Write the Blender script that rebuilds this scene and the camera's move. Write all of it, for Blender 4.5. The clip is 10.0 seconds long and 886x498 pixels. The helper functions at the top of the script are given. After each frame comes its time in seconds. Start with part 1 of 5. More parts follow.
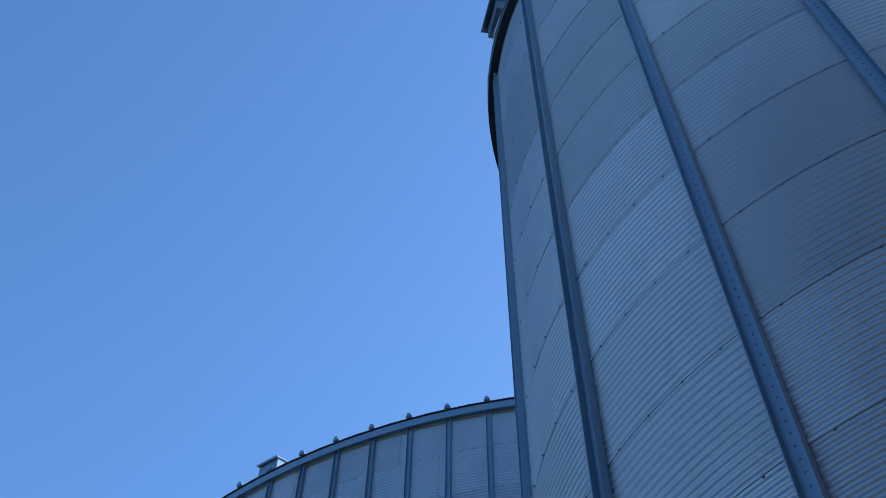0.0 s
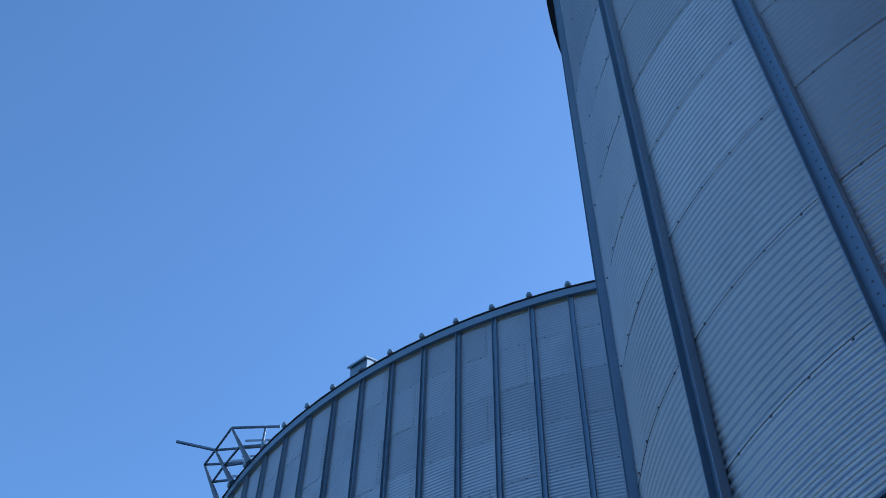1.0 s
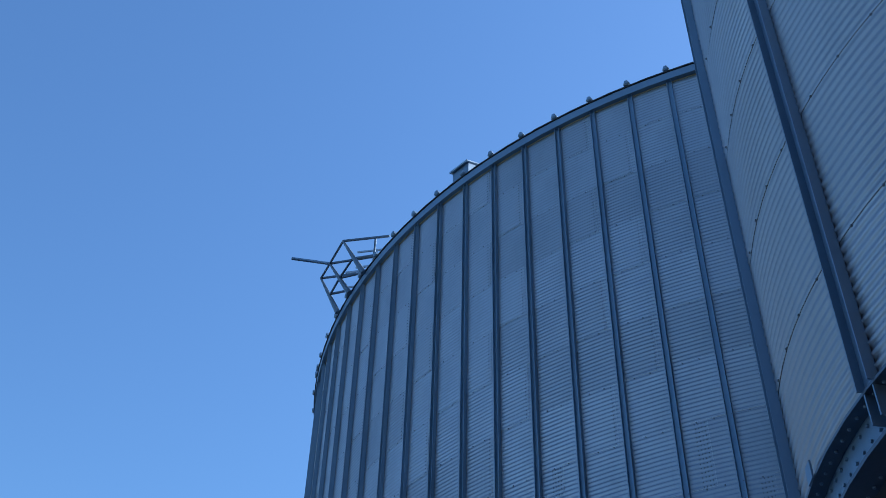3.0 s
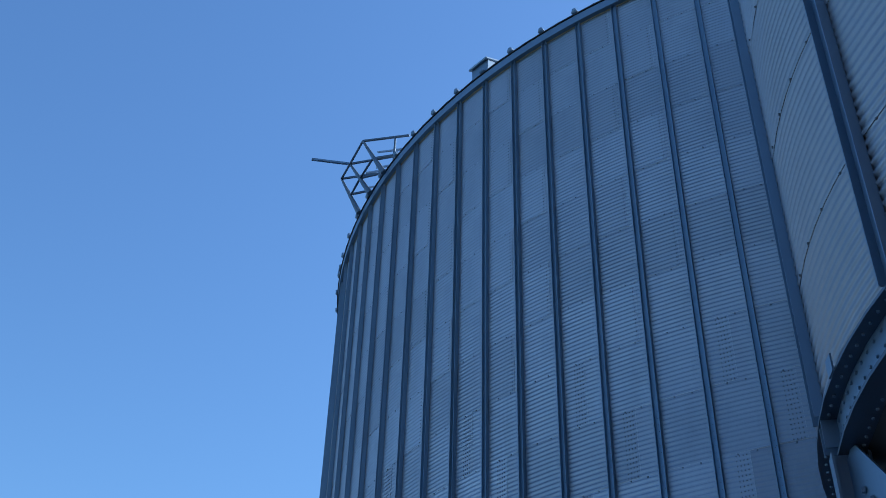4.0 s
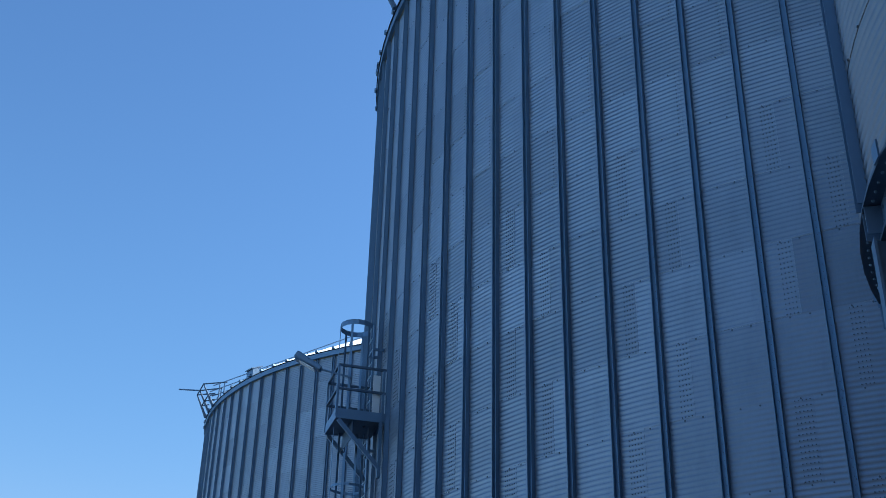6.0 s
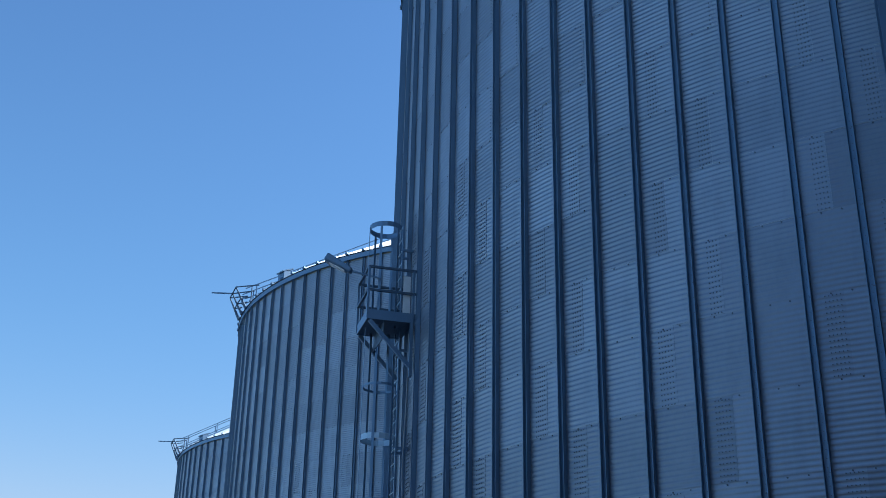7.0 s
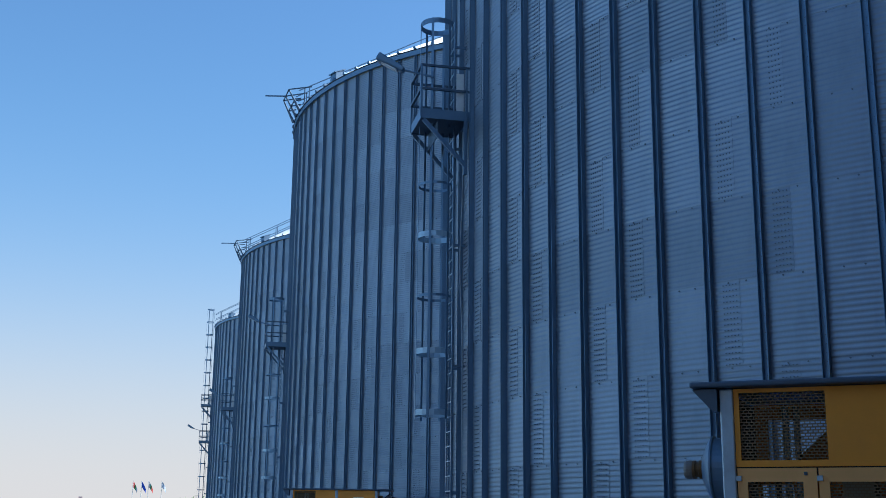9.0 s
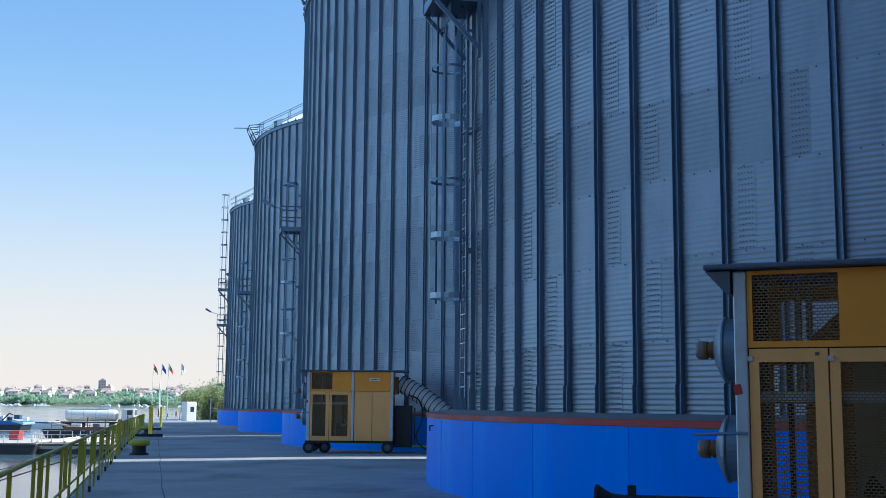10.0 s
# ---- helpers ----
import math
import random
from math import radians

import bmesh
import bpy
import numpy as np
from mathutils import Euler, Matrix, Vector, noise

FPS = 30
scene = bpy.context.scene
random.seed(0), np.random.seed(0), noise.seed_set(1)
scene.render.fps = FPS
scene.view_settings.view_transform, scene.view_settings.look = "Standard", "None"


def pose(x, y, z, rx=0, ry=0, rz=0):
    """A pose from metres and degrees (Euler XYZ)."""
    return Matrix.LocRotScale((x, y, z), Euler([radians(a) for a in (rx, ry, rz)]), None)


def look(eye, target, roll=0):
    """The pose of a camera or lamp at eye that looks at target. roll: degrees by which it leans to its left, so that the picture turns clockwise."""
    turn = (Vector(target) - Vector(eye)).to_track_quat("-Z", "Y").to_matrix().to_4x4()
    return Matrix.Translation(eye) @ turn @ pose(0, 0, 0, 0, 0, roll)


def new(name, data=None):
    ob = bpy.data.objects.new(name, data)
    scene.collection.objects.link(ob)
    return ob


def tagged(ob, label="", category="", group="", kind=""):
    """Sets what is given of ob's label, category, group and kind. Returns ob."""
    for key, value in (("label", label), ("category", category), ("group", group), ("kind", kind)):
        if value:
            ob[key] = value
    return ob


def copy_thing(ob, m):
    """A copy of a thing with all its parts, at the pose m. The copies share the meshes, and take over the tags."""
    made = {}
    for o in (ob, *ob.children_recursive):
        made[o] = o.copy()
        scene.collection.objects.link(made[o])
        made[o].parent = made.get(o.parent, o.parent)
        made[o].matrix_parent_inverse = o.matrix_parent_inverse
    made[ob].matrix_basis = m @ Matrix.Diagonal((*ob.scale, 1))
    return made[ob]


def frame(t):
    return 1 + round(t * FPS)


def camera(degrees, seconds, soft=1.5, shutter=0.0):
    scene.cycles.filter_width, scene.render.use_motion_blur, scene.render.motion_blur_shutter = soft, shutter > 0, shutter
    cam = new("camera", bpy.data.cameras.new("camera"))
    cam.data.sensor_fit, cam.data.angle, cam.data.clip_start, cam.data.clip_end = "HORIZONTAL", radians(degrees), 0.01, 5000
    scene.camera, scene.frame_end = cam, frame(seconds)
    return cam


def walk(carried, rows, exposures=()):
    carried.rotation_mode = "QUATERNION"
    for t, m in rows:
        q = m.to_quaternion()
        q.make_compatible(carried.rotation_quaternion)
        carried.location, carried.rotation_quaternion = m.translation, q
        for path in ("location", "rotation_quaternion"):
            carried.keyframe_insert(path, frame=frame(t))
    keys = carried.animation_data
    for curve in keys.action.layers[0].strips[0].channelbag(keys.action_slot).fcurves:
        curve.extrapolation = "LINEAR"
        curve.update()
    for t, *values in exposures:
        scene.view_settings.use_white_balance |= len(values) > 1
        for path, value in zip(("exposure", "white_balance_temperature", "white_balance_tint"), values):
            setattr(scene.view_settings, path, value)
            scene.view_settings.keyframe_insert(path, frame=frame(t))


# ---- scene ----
# The camera stands on the quay and tilts down from the silo tops to the ground.
cam = camera(42.11, 10.0, soft=0.8)
ROWS = [
    (0.0, pose(0, 0, 1.63, 149.05, -0.59, -22.40)),
    (0.5, pose(0, 0, 1.63, 146.06, -0.74, -19.34)),
    (1.0, pose(0, 0, 1.63, 143.64, -0.83, -16.22)),
    (1.5, pose(0, 0, 1.63, 141.52, -0.89, -13.74)),
    (2.0, pose(0, 0, 1.63, 139.17, -0.92, -11.74)),
    (2.5, pose(0, 0, 1.63, 136.36, -1.07, -10.18)),
    (4.0, pose(0, 0, 1.63, 128.61, -1.35, -7.90)),
    (4.5, pose(0, 0, 1.63, 126.02, -1.31, -7.25)),
    (5.0, pose(0, 0, 1.63, 123.43, -1.35, -6.69)),
    (5.5, pose(0, 0, 1.63, 120.92, -1.31, -6.10)),
    (7.0, pose(0, 0, 1.63, 113.47, -1.10, -3.75)),
    (7.5, pose(0, 0, 1.63, 110.95, -0.98, -2.87)),
    (8.0, pose(0, 0, 1.63, 108.46, -0.94, -2.07)),
    (8.5, pose(0, 0, 1.63, 105.96, -0.85, -1.30)),
    (9.0, pose(0, 0, 1.63, 103.40, -0.65, -0.74)),
    (9.5, pose(0, 0, 1.63, 100.44, -0.43, -0.36)),
    (10.0, pose(0, 0, 1.63, 97.62, -0.47, 0.00)),
]
walk(cam, ROWS, [(0.0, 0.50, 5000, 4), (2.5, 0.45, 5000, 4), (4.5, 0.33, 5000, 4), (7.0, 0.20, 4960, 4), (8.5, 0.12, 4950, 4), (9.2, 0.23, 5050, 4), (9.5, 0.39, 5200, 4), (10.0, 0.41, 5220, 4)])

# ---- world and sun ----
SUN_BEARING, SUN_HEIGHT = 78.0, 38.0
world = bpy.data.worlds.new("sky")
scene.world = world
world.use_nodes = True
wn = world.node_tree.nodes
sky = wn.new("ShaderNodeTexSky")
sky.sky_type = 'NISHITA'
sky.sun_disc = False
sky.sun_elevation = radians(SUN_HEIGHT)
sky.sun_rotation = radians(SUN_BEARING)
sky.altitude = 0.0
sky.air_density = 1.0
sky.dust_density = 0.4
sky.ozone_density = 3.0
wn["Background"].inputs["Strength"].default_value = 0.15
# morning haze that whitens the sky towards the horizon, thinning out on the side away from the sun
wl = world.node_tree.links
wc, ws = wn.new("ShaderNodeTexCoord"), wn.new("ShaderNodeSeparateXYZ")
wl.new(wc.outputs["Generated"], ws.inputs[0])
wabs, wexp = wn.new("ShaderNodeMath"), wn.new("ShaderNodeMath")
wabs.operation, wexp.operation = 'ABSOLUTE', 'POWER'
wl.new(ws.outputs["Z"], wabs.inputs[0])
wscale = wn.new("ShaderNodeMath")
wscale.operation = 'MULTIPLY'
wscale.inputs[1].default_value = -1 / 0.165 ** 2
wsq = wn.new("ShaderNodeMath")
wsq.operation = 'MULTIPLY'
wl.new(wabs.outputs[0], wsq.inputs[0])
wl.new(wabs.outputs[0], wsq.inputs[1])
wl.new(wsq.outputs[0], wscale.inputs[0])
wexp.inputs[0].default_value = math.e
wl.new(wscale.outputs[0], wexp.inputs[1])
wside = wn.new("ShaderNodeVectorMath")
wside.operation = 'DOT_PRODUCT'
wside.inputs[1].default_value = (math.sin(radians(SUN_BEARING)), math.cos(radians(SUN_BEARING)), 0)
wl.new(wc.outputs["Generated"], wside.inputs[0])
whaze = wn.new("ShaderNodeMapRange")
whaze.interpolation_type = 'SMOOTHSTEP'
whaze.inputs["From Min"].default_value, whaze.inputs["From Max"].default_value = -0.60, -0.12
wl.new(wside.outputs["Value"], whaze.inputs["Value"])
wfac = wn.new("ShaderNodeMath")
wfac.operation = 'MULTIPLY'
wfac.inputs[1].default_value = 0.92
wl.new(wexp.outputs[0], wfac.inputs[0])
wmix = wn.new("ShaderNodeMix")
wmix.data_type = 'RGBA'
wmix.inputs["B"].default_value = (5.35, 4.22, 3.3, 1)
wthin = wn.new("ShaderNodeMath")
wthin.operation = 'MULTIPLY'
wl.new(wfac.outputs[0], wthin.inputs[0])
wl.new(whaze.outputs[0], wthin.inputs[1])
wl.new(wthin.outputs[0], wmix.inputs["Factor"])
wtint = wn.new("ShaderNodeVectorMath")
wtint.operation = 'MULTIPLY'
wtint.inputs[1].default_value = (0.96, 0.945, 0.93)
wl.new(sky.outputs[0], wtint.inputs[0])
wide = wn.new("ShaderNodeMath")
wide.operation = 'MULTIPLY'
wide.inputs[1].default_value = -1 / 0.36 ** 2
wl.new(wsq.outputs[0], wide.inputs[0])
wide_exp = wn.new("ShaderNodeMath")
wide_exp.operation = 'POWER'
wide_exp.inputs[0].default_value = math.e
wl.new(wide.outputs[0], wide_exp.inputs[1])
wide_fac = wn.new("ShaderNodeMath")
wide_fac.operation = 'MULTIPLY'
wide_fac.inputs[1].default_value = 0.55
wl.new(wide_exp.outputs[0], wide_fac.inputs[0])
veil = wn.new("ShaderNodeMix")
veil.data_type = 'RGBA'
veil.inputs["B"].default_value = (1.72, 2.88, 3.35, 1)
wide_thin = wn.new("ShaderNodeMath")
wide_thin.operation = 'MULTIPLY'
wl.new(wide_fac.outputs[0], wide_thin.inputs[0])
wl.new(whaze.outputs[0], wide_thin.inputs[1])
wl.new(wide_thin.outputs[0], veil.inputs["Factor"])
wl.new(wtint.outputs[0], veil.inputs["A"])
wl.new(veil.outputs["Result"], wmix.inputs["A"])
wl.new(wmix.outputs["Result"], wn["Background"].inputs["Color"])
sun_data = bpy.data.lights.new("sun", 'SUN')
sun_data.energy, sun_data.angle, sun_data.color = 5.0, radians(0.53), (1.0, 0.92, 0.79)
sun = new("sun", sun_data)
sb, sh = radians(SUN_BEARING), radians(SUN_HEIGHT)
sun.matrix_world = look((90 * math.sin(sb) * math.cos(sh), 90 * math.cos(sb) * math.cos(sh), 90 * math.sin(sh)), (0, 0, 0))

# ---- materials ----


def material(name, color, rough=0.6, metal=0.0, vary=0.12, scale=3.0, grain=60.0, bump=0.15, random_tone=0.0, island_tone=0.0,
             stain=None, stain_amount=0.0, stain_scale=0.6, stretch=(1, 1, 1), bump_distance=0.004, rough_vary=0.1, spec=0.5):
    """A surface with large and small tone variation, fine relief, and tone that may vary from piece to piece."""
    m = bpy.data.materials.new(name)
    m.use_nodes = True
    t = m.node_tree
    n, lk = t.nodes, t.links
    b = n["Principled BSDF"]
    b.inputs["Metallic"].default_value = metal
    b.inputs["Specular IOR Level"].default_value = spec
    co = n.new("ShaderNodeTexCoord")
    mp = n.new("ShaderNodeMapping")
    mp.inputs["Scale"].default_value = stretch
    lk.new(co.outputs["Object"], mp.inputs["Vector"])
    big = n.new("ShaderNodeTexNoise")
    big.inputs["Scale"].default_value, big.inputs["Detail"].default_value = scale, 5
    fine = n.new("ShaderNodeTexNoise")
    fine.inputs["Scale"].default_value, fine.inputs["Detail"].default_value = grain, 4
    info = n.new("ShaderNodeObjectInfo")
    lk.new(mp.outputs[0], big.inputs["Vector"])
    lk.new(mp.outputs[0], fine.inputs["Vector"])

    def maths(op, a, b_, clamp=False):
        k = n.new("ShaderNodeMath")
        k.operation, k.use_clamp = op, clamp
        for i, v in enumerate((a, b_)):
            if isinstance(v, (int, float)):
                k.inputs[i].default_value = v
            else:
                lk.new(v, k.inputs[i])
        return k.outputs[0]
    tone = maths('ADD', maths('MULTIPLY', maths('SUBTRACT', big.outputs[0], 0.5), 2 * vary), 1.0)
    tone = maths('ADD', tone, maths('MULTIPLY', maths('SUBTRACT', fine.outputs[0], 0.5), vary))
    if random_tone:
        tone = maths('MULTIPLY', tone, maths('ADD', maths('MULTIPLY', maths('SUBTRACT', info.outputs["Random"], 0.5), 2 * random_tone), 1.0))
    if island_tone:
        geo = n.new("ShaderNodeNewGeometry")
        tone = maths('MULTIPLY', tone, maths('ADD', maths('MULTIPLY', maths('SUBTRACT', geo.outputs["Random Per Island"], 0.5), 2 * island_tone), 1.0))
    mul = n.new("ShaderNodeVectorMath")
    mul.operation = 'SCALE'
    mul.inputs[0].default_value = color
    lk.new(tone, mul.inputs["Scale"])
    col = mul.outputs[0]
    if stain is not None:
        sn = n.new("ShaderNodeTexNoise")
        sn.inputs["Scale"].default_value, sn.inputs["Detail"].default_value, sn.inputs["Roughness"].default_value = stain_scale, 7, 0.65
        lk.new(mp.outputs[0], sn.inputs["Vector"])
        ramp = n.new("ShaderNodeMapRange")
        ramp.inputs["From Min"].default_value, ramp.inputs["From Max"].default_value = 0.5, 0.72
        ramp.inputs["To Max"].default_value = stain_amount
        lk.new(sn.outputs[0], ramp.inputs["Value"])
        mix = n.new("ShaderNodeMix")
        mix.data_type = 'RGBA'
        mix.inputs["B"].default_value = (*stain, 1)
        lk.new(ramp.outputs[0], mix.inputs["Factor"])
        lk.new(col, mix.inputs["A"])
        col = mix.outputs["Result"]
    lk.new(col, b.inputs["Base Color"])
    lk.new(maths('ADD', maths('MULTIPLY', maths('SUBTRACT', big.outputs[0], 0.5), 2 * rough_vary), rough, True), b.inputs["Roughness"])
    if bump:
        bp = n.new("ShaderNodeBump")
        bp.inputs["Strength"].default_value, bp.inputs["Distance"].default_value = bump, bump_distance
        lk.new(fine.outputs[0], bp.inputs["Height"])
        lk.new(bp.outputs[0], b.inputs["Normal"])
    return m


def leafy(m, color, share=0.45):
    """Lets light through thin leaves."""
    n, lk = m.node_tree.nodes, m.node_tree.links
    tr, mx = n.new("ShaderNodeBsdfTranslucent"), n.new("ShaderNodeMixShader")
    tr.inputs["Color"].default_value = (*color, 1)
    mx.inputs[0].default_value = share
    lk.new(n["Principled BSDF"].outputs[0], mx.inputs[1])
    lk.new(tr.outputs[0], mx.inputs[2])
    lk.new(mx.outputs[0], n["Material Output"].inputs["Surface"])
    return m


SHEET = material("galvanised_sheet", (0.306, 0.327, 0.368), rough=0.46, metal=0.68, vary=0.10, scale=1.3, grain=26, bump=0.05, random_tone=0.12,
                 stain=(0.18, 0.205, 0.235), stain_amount=0.5, stain_scale=0.9, stretch=(1, 1, 0.35))
STEEL = material("galvanised_steel", (0.20, 0.265, 0.345), rough=0.44, metal=0.48, vary=0.12, scale=1.1, grain=40, bump=0.05, random_tone=0.06, stretch=(1, 1, 0.25))
DARK = material("dark_steel", (0.125, 0.155, 0.195), rough=0.5, metal=0.6, vary=0.15, scale=4, bump=0.1)
BOLT = material("bolt_steel", (0.16, 0.17, 0.19), rough=0.5, metal=0.6, vary=0.1, scale=9, bump=0)
ROOF = material("roof_sheet", (0.72, 0.72, 0.70), rough=0.5, metal=0.3, vary=0.08, scale=2, bump=0.05, random_tone=0.05)
BLUE = material("blue_paint", (0.006, 0.22, 0.95), rough=0.5, vary=0.18, scale=0.9, grain=11, bump=0.4, stain=(0.05, 0.34, 0.92), stain_amount=0.9, stain_scale=0.9, stretch=(1, 1, 0.12), bump_distance=0.012, spec=0.25)
RED = material("red_paint", (0.42, 0.055, 0.045), rough=0.65, vary=0.18, scale=2.5, bump=0.3, stain=(0.44, 0.26, 0.25), stain_amount=0.6, stain_scale=0.45)
CONCRETE = material("quay_concrete", (0.38, 0.375, 0.37), rough=0.8, vary=0.34, scale=0.55, grain=7, bump=0.8, stain=(0.18, 0.18, 0.185), stain_amount=0.9, stain_scale=0.30, bump_distance=0.01, spec=0.3)
TAR = material("joint_tar", (0.10, 0.10, 0.105), rough=0.8, vary=0.2, scale=2, bump=0.4)
ORANGE = material("orange_panel", (0.95, 0.37, 0.03), rough=0.45, vary=0.06, scale=1.5, grain=70, bump=0.05, random_tone=0.03, stain=(0.70, 0.28, 0.05), stain_amount=0.35, stain_scale=1.1)
BEIGE = material("ochre_door", (0.97, 0.49, 0.15), rough=0.45, vary=0.05, scale=1.5, grain=70, bump=0.05, stain=(0.72, 0.38, 0.11), stain_amount=0.35, stain_scale=1.2)
ALU = material("aluminium_post", (0.55, 0.63, 0.68), rough=0.4, metal=0.3, vary=0.12, scale=5, bump=0.06, stain=(0.35, 0.36, 0.37), stain_amount=0.4, stain_scale=4)
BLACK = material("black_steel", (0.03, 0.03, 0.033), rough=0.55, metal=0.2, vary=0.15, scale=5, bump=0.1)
RUBBER = material("rubber", (0.022, 0.022, 0.024), rough=0.8, vary=0.15, scale=8, bump=0.3)
YELLOW = material("yellow_paint", (0.55, 0.46, 0.03), rough=0.5, vary=0.15, scale=3, bump=0.12, stain=(0.22, 0.17, 0.04), stain_amount=0.6, stain_scale=3)
BRASS = material("brown_motor", (0.20, 0.105, 0.035), rough=0.45, metal=0.5, vary=0.18, scale=9, bump=0.1)
CAP = material("motor_cap", (0.26, 0.21, 0.16), rough=0.5, metal=0.3, vary=0.15, scale=9, bump=0.1)
WHITE = material("white_paint", (0.86, 0.82, 0.75), rough=0.45, vary=0.05, scale=2, bump=0.04, stain=(0.5, 0.49, 0.46), stain_amount=0.3, stain_scale=2)
PUNCHED = material("punched_steel", (0.20, 0.125, 0.05), rough=0.5, vary=0.08, scale=2, bump=0)
# Ochre for the painted sunlight line at the eaves, shared with the chiller coils.
OCHRE = material("eave_seal", (0.26, 0.215, 0.13), rough=0.8, vary=0.2, scale=4, bump=0.2)
LEDGE = material("ledge_concrete", (0.20, 0.20, 0.20), rough=0.9, vary=0.2, scale=1.5, bump=0.4)
RUST = material("rusty_steel", (0.26, 0.11, 0.06), rough=0.8, vary=0.3, scale=1.2, bump=0.3, stain=(0.10, 0.06, 0.05), stain_amount=0.7, stain_scale=1.0)
ROPE = material("rope", (0.20, 0.19, 0.17), rough=0.9, vary=0.2, scale=8, bump=0.3)
CANVAS = material("duct_canvas", (0.46, 0.46, 0.45), rough=0.8, vary=0.12, scale=6, bump=0.25)

# ---- helpers for meshes ----


def mesh_of(name, verts, faces, mat, smooth=False):
    me = bpy.data.meshes.new(name)
    me.from_pydata([tuple(v) for v in verts], [], faces)
    me.materials.append(mat)
    if smooth:
        me.polygons.foreach_set("use_smooth", [True] * len(me.polygons))
    me.update()
    return me


def part_mesh(name, me, parent, label="", kind=""):
    ob = new(name, me)
    ob.parent = parent
    return tagged(ob, label=label, kind=kind)


def part(name, bm, mat, parent, label="", kind="", smooth=False):
    me = bpy.data.meshes.new(name)
    bm.to_mesh(me)
    bm.free()
    me.materials.append(mat)
    if smooth:
        me.polygons.foreach_set("use_smooth", [True] * len(me.polygons))
    return part_mesh(name, me, parent, label, kind)


def thing(name, label, category, m=None, group="", kind=""):
    ob = new(name)
    ob.empty_display_size = 0.2
    if m is not None:
        ob.matrix_basis = m
    return tagged(ob, label, category, group, kind)


def add_box(bm, size, at=(0, 0, 0), turn=None, bevel=0.0, segments=2):
    m = Matrix.Translation(at)
    if turn is not None:
        m = m @ turn.to_4x4()
    r = bmesh.ops.create_cube(bm, size=1.0, matrix=m @ Matrix.Diagonal((*size, 1)))
    if bevel:
        edges = list({e for v in r["verts"] for e in v.link_edges})
        bmesh.ops.bevel(bm, geom=edges, offset=bevel, segments=segments, affect='EDGES', profile=0.5)
    return bm


def box(size, at=(0, 0, 0), turn=None, bevel=0.0, segments=2):
    return add_box(bmesh.new(), size, at, turn, bevel, segments)


def add_rod(bm, a, b, r, sides=8, r2=None):
    a, b = Vector(a), Vector(b)
    d = b - a
    m = Matrix.Translation((a + b) / 2) @ d.to_track_quat('Z', 'Y').to_matrix().to_4x4()
    bmesh.ops.create_cone(bm, cap_ends=True, segments=sides, radius1=r, radius2=r if r2 is None else r2, depth=d.length, matrix=m)
    return bm


def add_bar(bm, a, b, w, h, up=(0, 0, 1)):
    """A flat bar from a to b, w wide across and h along up."""
    a, b, up = Vector(a), Vector(b), Vector(up)
    d = (b - a).normalized()
    s = d.cross(up)
    if s.length < 1e-4:
        s = d.cross(Vector((1, 0, 0)))
    s.normalize()
    u = s.cross(d).normalized()
    vs = [bm.verts.new(p + s * (i * w / 2) + u * (j * h / 2)) for p in (a, b) for i, j in ((-1, -1), (1, -1), (1, 1), (-1, 1))]
    for q in ((3, 2, 1, 0), (4, 5, 6, 7), (0, 1, 5, 4), (1, 2, 6, 5), (2, 3, 7, 6), (3, 0, 4, 7)):
        bm.faces.new([vs[i] for i in q])
    return bm


def add_lathe(bm, profile, sides=24, m=Matrix(), close=False):
    """Turns a profile of (radius, height) round the z axis."""
    rings = []
    for r, z in profile:
        rings.append([bm.verts.new(m @ Vector((r * math.sin(2 * math.pi * i / sides), r * math.cos(2 * math.pi * i / sides), z))) for i in range(sides)])
    pairs = list(zip(rings, rings[1:])) + ([(rings[-1], rings[0])] if close else [])
    for lo, hi in pairs:
        for i in range(sides):
            j = (i + 1) % sides
            bm.faces.new((lo[j], lo[i], hi[i], hi[j]))
    return bm


def cable(name, label, pts, r, mat):
    cu = bpy.data.curves.new(name, 'CURVE')
    cu.dimensions, cu.bevel_depth, cu.bevel_resolution, cu.resolution_u = '3D', r, 2, 6
    sp = cu.splines.new('BEZIER')
    sp.bezier_points.add(len(pts) - 1)
    for b, p in zip(sp.bezier_points, pts):
        b.co, b.handle_left_type, b.handle_right_type = p, 'AUTO', 'AUTO'
    cu.materials.append(mat)
    return tagged(new(name, cu), label, "cable")


def ring_at(bearing, r, z=0.0):
    b = radians(bearing)
    return Vector((r * math.sin(b), r * math.cos(b), z))


def turned(bearing, z=0.0):
    """The pose that carries things modelled at bearing 0 (towards +y) to another bearing."""
    return pose(0, 0, z, 0, 0, -bearing)

# ---- ground, quay and water ----
FALL = 0.0055          # the quay edge falls gently along the row
CROWN = ((-60, 10, 22, 51, 80, 109, 200), (-0.04, -0.03, -0.008, -0.22, -0.38, -0.54, -0.98))     # height of the strip by the silos
WATER = -4.6
ROW = Vector((-7.15, 28.9, 0)).normalized()      # along the row of silos and the quay edge
SIDE = Vector((ROW.y, -ROW.x, 0))                # away from the water
EDGE = Vector((-1.55, 0, 0))                     # a point of the quay edge


def quay_z(x, y):
    across = SIDE.dot(Vector((x, y, 0)) - EDGE)
    f = min(max(across / 7.0, 0.0), 1.0)
    return -FALL * y * (1 - f) + float(np.interp(y, *CROWN)) * f


def quay(along, across, z=0.0):
    p = EDGE + ROW * along + SIDE * across
    return Vector((p.x, p.y, quay_z(p.x, p.y) + z))


